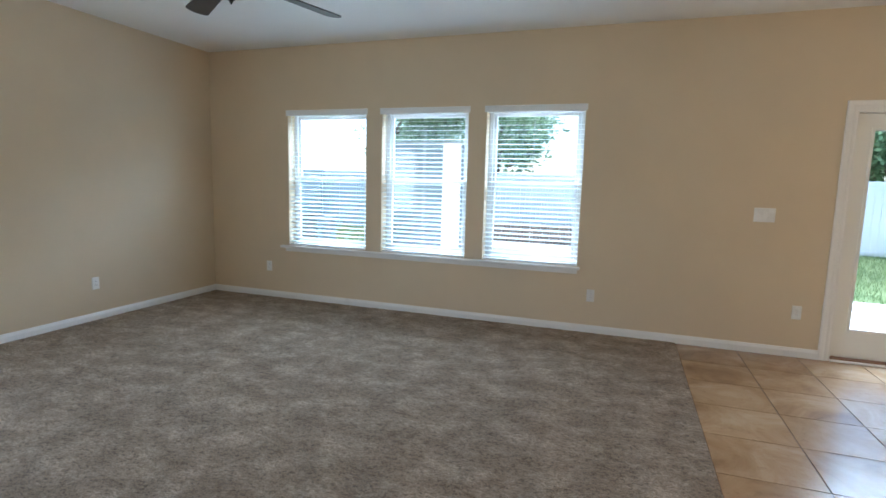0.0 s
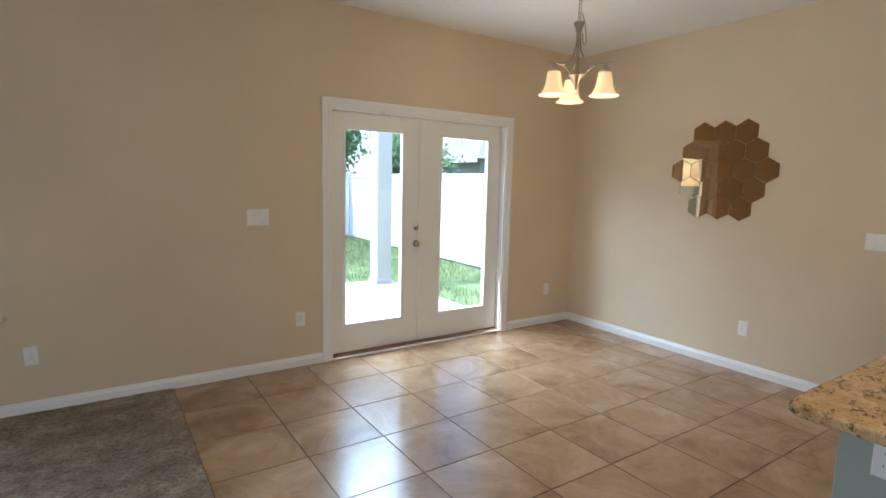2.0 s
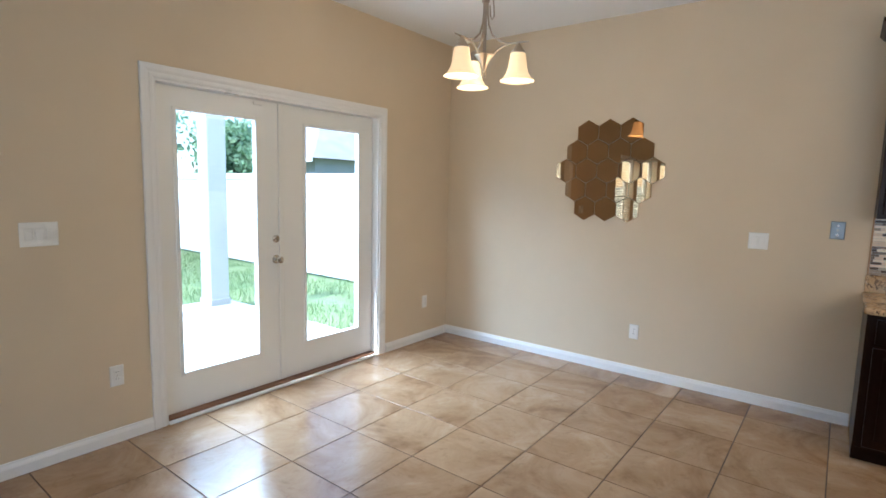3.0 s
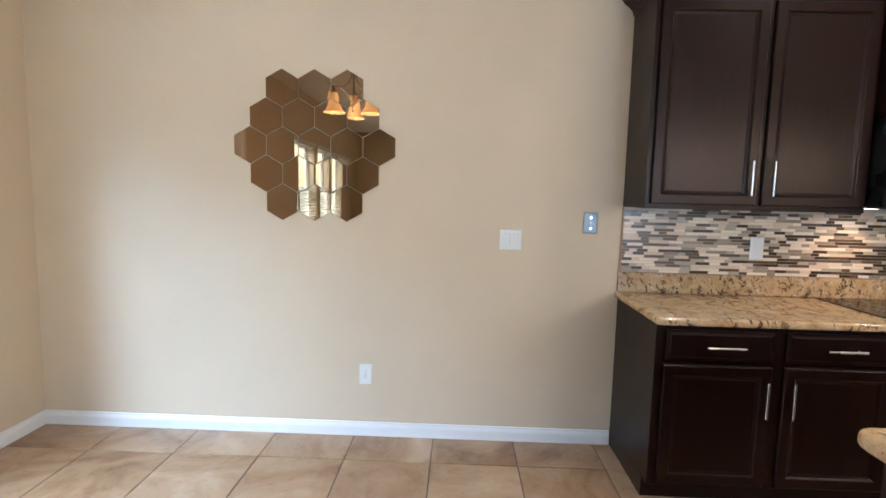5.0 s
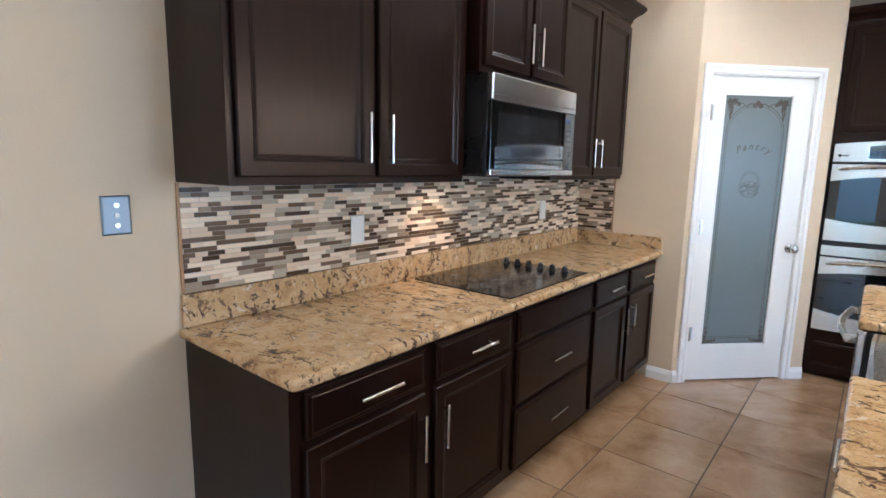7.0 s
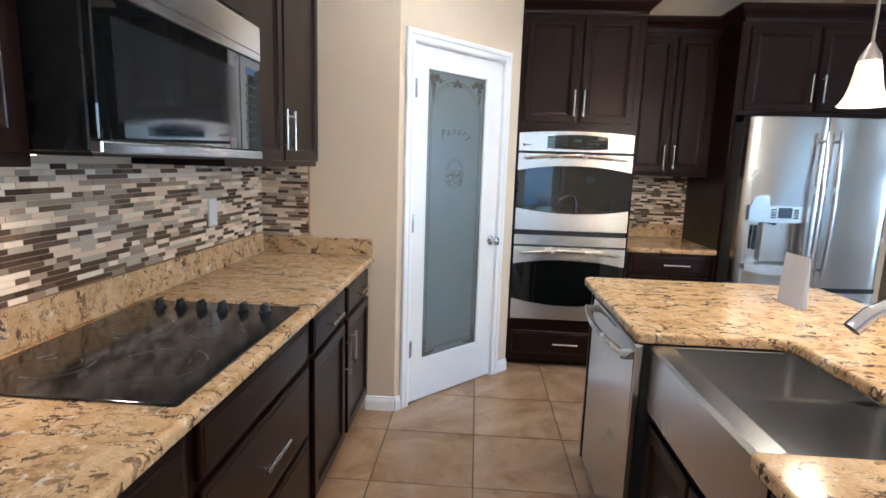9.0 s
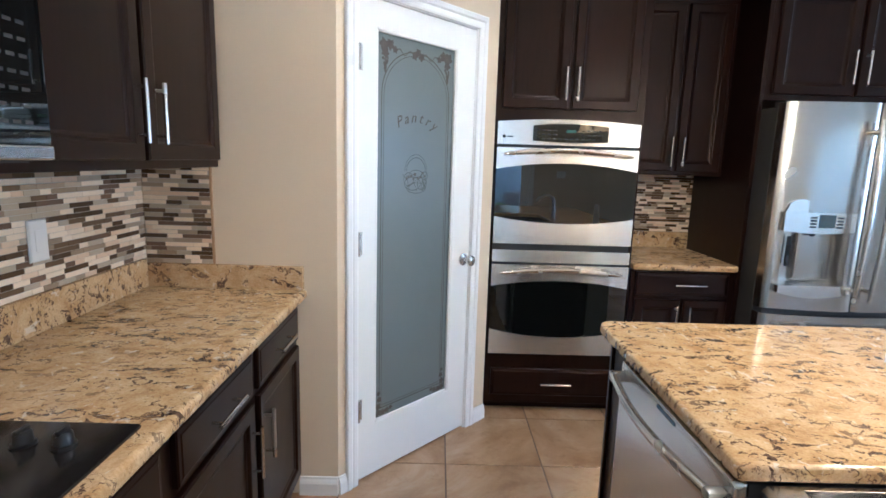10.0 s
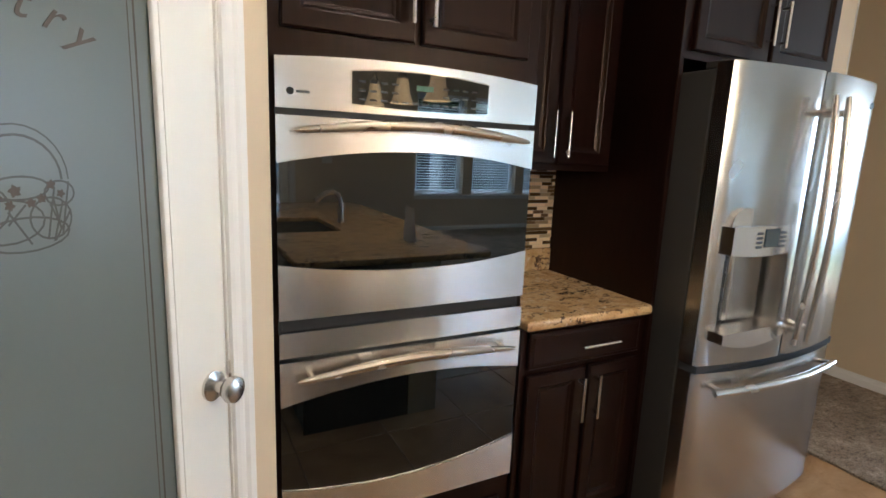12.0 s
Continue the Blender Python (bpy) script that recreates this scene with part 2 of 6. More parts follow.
def frosted():
    n = Nodes("frosted_glass")
    n.color(n.ramp(n.noise(n.pos, 1.5, 4), [(0.3, (0.140, 0.162, 0.152)), (0.7, (0.165, 0.187, 0.177))]))
    n.rough(n.ramp(n.noise(n.pos, 6, 4), [(0.3, 0.30), (0.7, 0.38)]))
    n.bump(n.noise(n.pos, 500, 2), 0.1, 0.0003)
    n.set(Transmission_Weight=0.12, IOR=1.45)
    return n.mat


def glow(name, c, strength, base):
    n = Nodes(name)
    n.set(Base_Color=(*base, 1), Roughness=0.4, Emission_Color=(*c, 1), Emission_Strength=strength)
    return n.mat


def foliage(name, a, b):
    n = Nodes(name)
    n.color(n.ramp(n.island, [(0.0, a), (1.0, b)]))
    n.set(Roughness=0.55)
    n.bump(n.noise(n.pos, 40, 2), 0.2, 0.004)
    tl = n.t.nodes.new("ShaderNodeBsdfTranslucent")
    n.link(n.ramp(n.island, [(0.0, vary(a, 1.3)), (1.0, vary(b, 1.3))]), tl.inputs[0])
    mx = n.t.nodes.new("ShaderNodeMixShader")
    mx.inputs[0].default_value = 0.45
    n.link(n.b.outputs[0], mx.inputs[1])
    n.link(tl.outputs[0], mx.inputs[2])
    n.link(mx.outputs[0], n.t.nodes["Material Output"].inputs[0])
    return n.mat


def grass_ground():
    n = Nodes("lawn_soil")
    n.color(n.ramp(n.noise(n.pos, 1.3, 6, 0.65), [(0.3, (0.085, 0.13, 0.05)), (0.6, (0.15, 0.19, 0.08)), (0.8, (0.28, 0.25, 0.16))]))
    n.set(Roughness=0.95)
    n.bump(n.noise(n.pos, 45, 4), 0.8, 0.03)
    return n.mat


wood = espresso_wood()
steel_h = brushed("brushed_steel", (0.80, 0.79, 0.77), 0.24, 0, 0.0, True)
steel_v = brushed("brushed_steel_upright", (0.49, 0.475, 0.45), 0.25, 2, 0.009)
steel_d = brushed("brushed_steel_dishwasher", (0.62, 0.61, 0.59), 0.26, 2)
steel_y = brushed("brushed_steel_sink", (0.58, 0.57, 0.555), 0.25, 1)
nickel = plain_metal("satin_nickel", (0.66, 0.635, 0.60), 0.26)
handle_steel = plain_metal("warm_satin_steel", (0.52, 0.46, 0.385), 0.27)
chrome = plain_metal("chrome", (0.75, 0.76, 0.78), 0.08)
pewter = plain_metal("brushed_pewter", (0.42, 0.37, 0.31), 0.32)
plate_metal = plain_metal("plate_metal", (0.30, 0.34, 0.38), 0.5)
mirror = plain_metal("bronze_mirror", (0.40, 0.25, 0.13), 0.035)
mirror.node_tree.nodes["Principled BSDF"].inputs["Roughness"].default_value = 0.01
for _l in list(mirror.node_tree.nodes["Principled BSDF"].inputs["Roughness"].links):
    mirror.node_tree.links.remove(_l)
granite_top = granite("granite")
tile_mat = floor_tile_mat()
carpet_pile = carpet_mat()
mosaic_piece = mosaic_mat(False)
mosaic_rest = mosaic_mat(True)
pane_glass = thin_glass()
oven_glass = dark_glass("oven_glass", (0.004, 0.005, 0.005), 0.015)
oven_glass.node_tree.nodes["Principled BSDF"].inputs["Coat Weight"].default_value = 0.5
oven_glass.node_tree.nodes["Principled BSDF"].inputs["Coat Roughness"].default_value = 0.01
cook_glass = dark_glass("cooktop_glass", (0.010, 0.009, 0.009), 0.10)
cook_ring = dark_glass("cooktop_ring", (0.045, 0.040, 0.038), 0.22)
frost = frosted()
etch = painted("etched_motif", (0.095, 0.078, 0.060), 0.6, 200, 0.0004, 0.2, 0.25, 30)
etch_pale = painted("etched_line", (0.088, 0.090, 0.080), 0.6, 200, 0.0004, 0.2, 0.2, 30)
shade_glass = glow("lamp_shade_glass", (1.0, 0.60, 0.24), 0.20, (0.80, 0.66, 0.45))
bulb_glow = glow("bulb_glow", (1.0, 0.75, 0.42), 3.0, (0.9, 0.85, 0.7))
fan_bowl = painted("fan_bowl_glass", (0.70, 0.68, 0.62), 0.3, 30, 0.0003, 0.1, 0.05)
# lens of the microwave work light and of the added ceiling downlights
lens_glow = glow("lamp_lens_glow", (1.0, 0.80, 0.55), 2.0, (0.9, 0.9, 0.85))
display_green = glow("display_digits", (0.2, 0.9, 0.35), 0.006, (0.02, 0.05, 0.03))
display_blue = glow("display_blue", (0.30, 0.55, 1.0), 0.012, (0.01, 0.03, 0.08))
lcd_grey = dark_glass("lcd_grey", (0.05, 0.075, 0.10), 0.1)
mesh_glass = dark_glass("mesh_glass", (0.016, 0.017, 0.018), 0.06)
mark_grey = painted("mark_grey", (0.03, 0.03, 0.03), 0.5, 40, 0.0002, 0.05, 0.05)
lawn = grass_ground()
blade_green = foliage("grass_blade", (0.10, 0.155, 0.06), (0.22, 0.28, 0.13))
leaf_green = foliage("leaf", (0.14, 0.23, 0.12), (0.34, 0.45, 0.27))
bark = painted("bark", (0.12, 0.085, 0.06), 0.9, 25, 0.01, 0.8, 0.3)
stone_mat = painted("field_stone", (0.28, 0.22, 0.18), 0.85, 30, 0.006, 0.6, 0.35, 6)

# ---- builders ----


def part(name, bm, material, parent=None, label="", smooth=False):
    me = bpy.data.meshes.new(name)
    bmesh.ops.recalc_face_normals(bm, faces=bm.faces[:])
    if smooth:
        for f in bm.faces:
            f.smooth = True
        for e in bm.edges:
            if len(e.link_faces) == 2 and e.calc_face_angle(0) > 0.7:
                e.smooth = False
    bm.to_mesh(me)
    bm.free()
    me.materials.append(material)
    ob = new(name, me)
    if parent is not None:
        ob.parent = parent
    if label:
        tagged(ob, label)
    return ob


def share(name, me, parent, loc=(0, 0, 0), rot=None):
    ob = new(name, me)
    ob.parent = parent
    ob.matrix_basis = Matrix.LocRotScale(loc, rot, None)
    return ob


def thing(name, m, label, category, group="", kind=""):
    ob = new(name)
    ob.empty_display_size = 0.1
    ob.matrix_basis = m
    return tagged(ob, label, category, group, kind)


def B():
    return bmesh.new()


def bx(bm, x0, x1, y0, y1, z0, z1, bev=0.0, seg=1):
    m = Matrix.Translation(((x0 + x1) / 2, (y0 + y1) / 2, (z0 + z1) / 2)) @ Matrix.Diagonal((abs(x1 - x0), abs(y1 - y0), abs(z1 - z0), 1))
    r = bmesh.ops.create_cube(bm, size=1.0, matrix=m)
    if bev:
        es = list({e for v in r["verts"] for e in v.link_edges})
        bmesh.ops.bevel(bm, geom=es, offset=bev, segments=seg, affect="EDGES", profile=0.5)
    return bm


def box(x0, x1, y0, y1, z0, z1, bev=0.0, seg=1):
    return bx(B(), x0, x1, y0, y1, z0, z1, bev, seg)


def cyl(bm, p, q, r, seg=14, r2=None):
    p, q = Vector(p), Vector(q)
    m = Matrix.Translation((p + q) / 2) @ (q - p).to_track_quat("Z", "Y").to_matrix().to_4x4()
    bmesh.ops.create_cone(bm, cap_ends=True, segments=seg, radius1=r, radius2=r if r2 is None else r2, depth=(q - p).length, matrix=m)
    return bm


def lathe(bm, prof, c=(0, 0, 0), seg=24, axis="Z", cap=True):
    """Turn a profile of (radius, height) about an axis through c."""
    rings = []
    for r, h in prof:
        ring = []
        for k in range(seg):
            a = 2 * math.pi * k / seg
            p = (r * math.cos(a), r * math.sin(a), h)
            if axis == "Y":
                p = (p[0], h, p[1])
            elif axis == "X":
                p = (h, p[0], p[1])
            ring.append(bm.verts.new((p[0] + c[0], p[1] + c[1], p[2] + c[2])))
        rings.append(ring)
    for a, b in zip(rings, rings[1:]):
        for k in range(seg):
            bm.faces.new((a[k], a[(k + 1) % seg], b[(k + 1) % seg], b[k]))
    if cap:
        bm.faces.new(rings[0])
        bm.faces.new(rings[-1])
    return bm


def tube(bm, pts, r, seg=10, cap=True, flat=1.0):
    """A round bar along points; flat squeezes it across."""
    pts = [Vector(p) for p in pts]
    rings = []
    up = None
    for k, p in enumerate(pts):
        d = (pts[min(k + 1, len(pts) - 1)] - pts[max(k - 1, 0)]).normalized()
        if up is None:
            up = d.orthogonal().normalized()
        up = (up - d * up.dot(d)).normalized()
        side = d.cross(up)
        rr = r[k] if hasattr(r, "__len__") else r
        rings.append([bm.verts.new(p + up * rr * math.cos(2 * math.pi * j / seg) + side * rr * flat * math.sin(2 * math.pi * j / seg)) for j in range(seg)])
    for a, b in zip(rings, rings[1:]):
        for j in range(seg):
            bm.faces.new((a[j], a[(j + 1) % seg], b[(j + 1) % seg], b[j]))
    if cap:
        bm.faces.new(rings[0])
        bm.faces.new(rings[-1])
    return bm


def relief(bm, x0, x1, z0, z1, rings, y=0.0):
    """A panel facing -y, built from nested rectangles of (inset, height towards the viewer)."""
    loops = []
    for i, h in rings:
        loops.append([bm.verts.new(p) for p in ((x0 + i, y - h, z0 + i), (x1 - i, y - h, z0 + i), (x1 - i, y - h, z1 - i), (x0 + i, y - h, z1 - i))])
    for a, b in zip(loops, loops[1:]):
        for k in range(4):
            bm.faces.new((a[k], a[(k + 1) % 4], b[(k + 1) % 4], b[k]))
    bm.faces.new(loops[0])
    bm.faces.new(loops[-1])
    return bm


def slab(bm, outline, z0, z1, bev=0.0, seg=3):
    """A plate over an outline, with rounded upper and lower edges."""
    vs = [bm.verts.new((x, y, z1)) for x, y in outline]
    f = bm.faces.new(vs)
    r = bmesh.ops.extrude_face_region(bm, geom=[f])
    low = [g for g in r["geom"] if isinstance(g, bmesh.types.BMVert)]
    bmesh.ops.translate(bm, verts=low, vec=(0, 0, z0 - z1))
    if bev:
        es = [e for e in bm.edges if abs(e.verts[0].co.z - e.verts[1].co.z) < 1e-6]
        bmesh.ops.bevel(bm, geom=es, offset=bev, segments=seg, affect="EDGES", profile=0.5)
    return bm


def rounded(pts, radii, n=5):
    """An outline with rounded corners."""
    out = []
    for k, p in enumerate(pts):
        p = Vector(p)
        a, b = Vector(pts[k - 1]), Vector(pts[(k + 1) % len(pts)])
        r = radii[k]
        if r <= 0:
            out.append(tuple(p))
            continue
        s, e = p + (a - p).normalized() * r, p + (b - p).normalized() * r
        for j in range(n + 1):
            t = j / n
            q = s * (1 - t) ** 2 + p * 2 * t * (1 - t) + e * t * t
            out.append(tuple(q))
    return out


def at_xy(x, y, z=0, rz=0):
    return pose(x, y, z, 0, 0, rz)


FACE_W, FACE_N, FACE_E = -90, 180, 90   # turns for things whose front looks west, north, east
CEIL, CEIL_K = 2.93, 2.74
NW, EW, WW = 5.752, 5.055, -4.45       # inner faces of the north, east and west walls
# ---- the large structure ----


def structure(name, bm, material, label, category):
    ob = part(name, bm, material)
    return tagged(ob, label, category, kind="structure")


def wall_with_holes(x0, x1, y0, y1, z0, z1, holes):
    """A wall along x with openings (xa, xb, za, zb)."""
    bm = B()
    xs = x0
    for xa, xb, za, zb in sorted(holes):
        bx(bm, xs, xa, y0, y1, z0, z1)
        if za > z0:
            bx(bm, xa, xb, y0, y1, z0, za)
        bx(bm, xa, xb, y0, y1, zb, z1)
        xs = xb
    bx(bm, xs, x1, y0, y1, z0, z1)
    return bm


WINDOWS = [(-3.33, -2.315), (-2.125, -1.145), (-0.955, 0.015)]
WZ0, WZ1 = 0.66, 2.213
DX0, DX1, DZ = 2.165, 4.045, 2.125
structure("wall_north", wall_with_holes(WW - 0.15, EW + 0.15, NW, NW + 0.2, -0.12, CEIL, [(a, b, WZ0, WZ1) for a, b in WINDOWS] + [(DX0, DX1, -0.12, DZ)]),
          wall_paint, "tan painted plaster wall with windows and double doors", "wall")
structure("wall_east", box(EW, EW + 0.15, -2.15, NW, -0.12, CEIL), wall_paint, "tan painted wall beside the kitchen counter", "wall")
# the gap in this wall's unseen stretch is added for the side fill lamp
bm = box(WW - 0.15, WW, 1.65, NW, -0.12, CEIL)
bx(bm, WW - 0.15, WW, -1.15, -0.75, -0.12, CEIL)
bx(bm, WW - 0.15, WW, -0.75, 1.65, 2.2, CEIL)
bx(bm, WW - 0.15, WW, -0.75, 1.65, -0.12, 0.02)
structure("wall_west", bm, wall_paint, "tan painted wall of the carpeted living room", "wall")
structure("wall_living_south", box(WW, -0.27, -1.15, -1.0, -0.12, CEIL), wall_paint, "plain tan wall closing the living room", "wall")
structure("wall_hall_west", box(-0.42, -0.27, -5.0, -1.15, -0.12, CEIL), wall_paint, "tan painted hall wall above white baseboard", "wall")
structure("wall_hall_end", box(-0.42, 1.24, -5.15, -5.0, -0.12, CEIL), wall_paint, "plain tan wall at the end of the hall", "wall")
structure("wall_hall_east", box(1.09, 1.24, -5.0, -2.15, -0.12, CEIL), wall_paint, "plain tan hall wall behind the kitchen", "wall")
structure("wall_kitchen_south", box(1.09, EW, -2.15, -2.0, -0.12, CEIL), wall_paint, "tan painted wall behind the dark cabinets", "wall")
structure("wall_fridge_side", box(1.09, 1.215, -2.0, -1.40, -0.12, CEIL), wall_paint, "short tan wall beside the refrigerator", "wall")
structure("wall_pantry_return", box(4.285, EW, -0.72, -0.60, 0, CEIL), wall_paint, "short tan wall at the end of the counter", "wall")

# the pantry's slanted wall, in its own frame: x along the wall, y into the pantry
PA, PB = Vector((4.285, -0.600)), Vector((3.600, -1.325))
_pd = PB - PA
P_LEN, P_ANG = _pd.length, math.degrees(math.atan2(_pd.y, _pd.x))
P_M = pose(PA.x, PA.y, 0, 0, 0, P_ANG)
PD0, PD1, PDZ = 0.087, 0.844, 2.094
ob = structure("wall_pantry", wall_with_holes(0, P_LEN, 0, 0.11, 0, CEIL, [(PD0, PD1, 0, PDZ)]), wall_paint, "slanted tan wall with the pantry door", "wall")
ob.matrix_basis = P_M
structure("wall_pantry_inner", box(3.605, 3.66, -2.0, -1.41, 0, CEIL), wall_paint, "plain wall between pantry and oven cabinet", "wall")

bm = box(WW - 0.15, EW + 0.15, -0.66, NW + 0.2, CEIL, CEIL + 0.2)
bx(bm, WW - 0.15, 1.09, -5.15, -0.66, CEIL, CEIL + 0.2)
bx(bm, 1.09, EW + 0.15, -2.15, -0.66, CEIL_K, CEIL + 0.2)
structure("ceiling", bm, ceiling_paint, "white lightly textured plaster ceiling", "ceiling")

# floor: a grout bed, on which the tiles lie; carpet beside it
TILE_X0, TILE_Y0, PITCH = 1.935, 4.325, 0.470
CARPET_X = 0.95
floor = structure("floor", box(WW, EW, -5.0, NW, -0.12, -0.0035), grout, "beige stone-look ceramic tile floor with dark grout", "floor")


def carpet_mesh():
    bm = B()
    for x0, x1, y0, y1 in ((WW, CARPET_X, -1.0, NW), (-0.27, CARPET_X, -5.0, -1.0)):
        nx, ny = int((x1 - x0) / 0.035), int((y1 - y0) / 0.035)
        grid = [[bm.verts.new((x0 + (x1 - x0) * i / nx, y0 + (y1 - y0) * j / ny,
                               0.010 + 0.004 * noise.noise((i * 0.31, j * 0.31, 0)) + 0.003 * noise.noise((i * 0.9, j * 0.9, 3)))) for j in range(ny + 1)] for i in range(nx + 1)]
        for i in range(nx):
            for j in range(ny):
                bm.faces.new((grid[i][j], grid[i + 1][j], grid[i + 1][j + 1], grid[i][j + 1]))
    # the turned-under edge beside the tiles
    bx(bm, CARPET_X - 0.02, CARPET_X + 0.004, -5.0, NW, -0.003, 0.009, 0.004, 2)
    return bm


structure("carpet", carpet_mesh(), carpet_pile, "mottled brown-grey cut pile wall-to-wall carpet", "carpet").data.polygons.foreach_set("use_smooth", [True] * len(bpy.data.objects["carpet"].data.polygons))

# baseboards
BASE_PROF = [(0.0, 0.0), (0.016, 0.0), (0.016, 0.053), (0.012, 0.064), (0.008, 0.072), (0.006, 0.081), (0.0, 0.083)]


def base_run(bm, a, b):
    """A moulded board from a to b, standing out to the right of the way a to b."""
    a, b = Vector((*a, 0)), Vector((*b, 0))
    d = (b - a).normalized()
    out = Vector((d.y, -d.x, 0))
    ends = []
    for p in (a, b):
        ends.append([bm.verts.new(p + out * (o + 0.0005) + Vector((0, 0, z))) for o, z in BASE_PROF])
    n = len(BASE_PROF)
    for k in range(n):
        bm.faces.new((ends[0][k], ends[0][(k + 1) % n], ends[1][(k + 1) % n], ends[1][k]))
    bm.faces.new(ends[0])
    bm.faces.new(ends[1])
    return bm


def pw(u, v=0.0):
    """A plan point on the pantry wall's face."""
    q = P_M @ Vector((u, v, 0))
    return (q.x, q.y)


for a, b in [((WW + 0.016, NW), (2.09, NW)), ((4.13, NW), (EW - 0.016, NW)), ((EW, NW), (EW, 2.352)), ((WW, 1.65), (WW, NW)), ((-0.27, -5.0), (-0.27, -1.0)),
             ((4.45, -0.60), (4.285, -0.60)), (pw(0), pw(0.036)), (pw(0.896), pw(P_LEN)), ((-0.286, -1.0), (WW + 0.016, -1.0))]:
    structure("baseboard", base_run(B(), a, b), trim_paint, "white moulded wooden baseboard along the wall", "baseboard")

# ---- windows ----


def window(k, x0, x1):
    w = thing("window_%d" % k, pose(x0, NW, WZ0), "white vinyl single-hung window behind blinds", "window", "living room windows", "structure")
    W, H = x1 - x0, WZ1 - WZ0
    y0, y1 = 0.125, 0.175
    bm = B()
    for a in ((0, 0.045, 0, H), (W - 0.045, W, 0, H), (0.045, W - 0.045, 0, 0.045), (0.045, W - 0.045, H - 0.045, H)):
        bx(bm, a[0], a[1], y0, y1, a[2], a[3], 0.004)
    part("window_frame", bm, vinyl_white, w)
    mid = 0.795
    for nm, za, zb, yy in (("lower_sash", 0.045, mid + 0.02, y0 - 0.005), ("upper_sash", mid - 0.02, H - 0.045, y0 + 0.02)):
        bm = B()
        for a in ((0.046, 0.08, za, zb), (W - 0.08, W - 0.046, za, zb), (0.08, W - 0.08, za, za + 0.036), (0.08, W - 0.08, zb - 0.036, zb)):
            bx(bm, a[0], a[1], yy, yy + 0.028, a[2], a[3], 0.003)
        s = part(nm, bm, vinyl_white, w)
        p = part("pane", box(0.078, W - 0.078, yy + 0.012, yy + 0.016, za + 0.034, zb - 0.034), pane_glass, s)
        p.visible_shadow = False
    for fx in (0.25, 0.75):
        part("sash_lock", box(W * fx - 0.03, W * fx + 0.03, y0 - 0.02, y0 - 0.004, mid + 0.021, mid + 0.034, 0.003), vinyl_white, w)
    return w


def blind(x0, x1):
    """A two-inch blind inside the window's recess, its slats open."""
    W = x1 - x0
    b = thing("window_blind", pose(x0, NW, WZ0), "white faux-wood slatted blind lowered with open slats", "blind", "living room blinds")
    bm = box(-0.018, W + 0.018, -0.016, -0.002, WZ1 - WZ0 - 0.052, WZ1 - WZ0 + 0.012, 0.004, 2)
    bx(bm, -0.018, W + 0.018, -0.022, -0.0165, WZ1 - WZ0 - 0.006, WZ1 - WZ0 + 0.010, 0.002)
    part("valance", bm, slat_plastic, b)
    part("head_rail", box(0.006, W - 0.006, 0.004, 0.055, WZ1 - WZ0 - 0.05, WZ1 - WZ0 - 0.004, 0.002), slat_plastic, b)
    tmp = B()
    bx(tmp, 0.008, W - 0.008, -0.024, 0.024, -0.0015, 0.0015, 0.0012)
    me = bpy.data.meshes.new("slat")
    tmp.to_mesh(me)
    tmp.free()
    me.materials.append(slat_thin)
    z, n = 0.045, 0
    while z < WZ1 - WZ0 - 0.055:
        share("slat", me, b, (0, 0.034, z), Euler((radians(8 + 1.5 * math.sin(n * 1.7 + x0)), 0, 0)))
        z += 0.0475
        n += 1
    part("bottom_rail", box(0.008, W - 0.008, 0.011, 0.057, 0.004, 0.02, 0.004, 2), slat_plastic, b)
    for fx in (0.1, 0.5, 0.9):
        bm = B()
        for yy in (0.0085, 0.0595):
            cyl(bm, (W * fx, yy, 0.02), (W * fx, yy, WZ1 - WZ0 - 0.05), 0.0011, 6)
        part("ladder_cord", bm, slat_plastic, b)
    part("tilt_wand", tube(B(), [(0.05, 0.0015, WZ1 - WZ0 - 0.06), (0.052, 0.0005, WZ1 - WZ0 - 0.75)], 0.004, 8), slat_plastic, b)
    return b


for _k, (_a, _b) in enumerate(WINDOWS):
    window(_k + 1, _a, _b)
    blind(_a, _b)

bm = box(-3.425, 0.045, NW - 0.055, NW - 0.001, 0.628, 0.657, 0.010, 3)
bx(bm, -3.37, 0.02, NW - 0.020, NW - 0.001, 0.585, 0.6275, 0.005, 2)
for _a, _b in WINDOWS:
    bx(bm, _a + 0.002, _b - 0.002, NW - 0.004, NW + 0.12, 0.6605, 0.664)
structure("window_sill", bm, trim_paint, "long white wooden sill under three windows", "sill")

# ---- double glass doors to the patio ----


def casing(bm, x0, x1, z1, w=0.072, y=0.0, t=0.018):
    """A mitred door casing facing -y round an opening, legs to the floor."""
    prof = [(0.0, 0.0), (0.0, t * 0.55), (0.010, t * 0.75), (0.022, t * 0.75), (0.030, t * 0.62), (w * 0.62, t * 0.95), (w - 0.006, t), (w, t * 0.8), (w, 0.0)]
    path = []
    for o, h in prof:
        path.append([(x0 - o, y - h, 0.0), (x0 - o, y - h, z1 + o), (x1 + o, y - h, z1 + o), (x1 + o, y - h, 0.0)])
    rows = [[bm.verts.new(p) for p in line] for line in path]
    n = len(rows)
    for k in range(n):
        a, b = rows[k], rows[(k + 1) % n]
        for j in range(3):
            bm.faces.new((a[j], a[j + 1], b[j + 1], b[j]))
    bm.faces.new([r[0] for r in rows])
    bm.faces.new([r[3] for r in rows])
    return bm


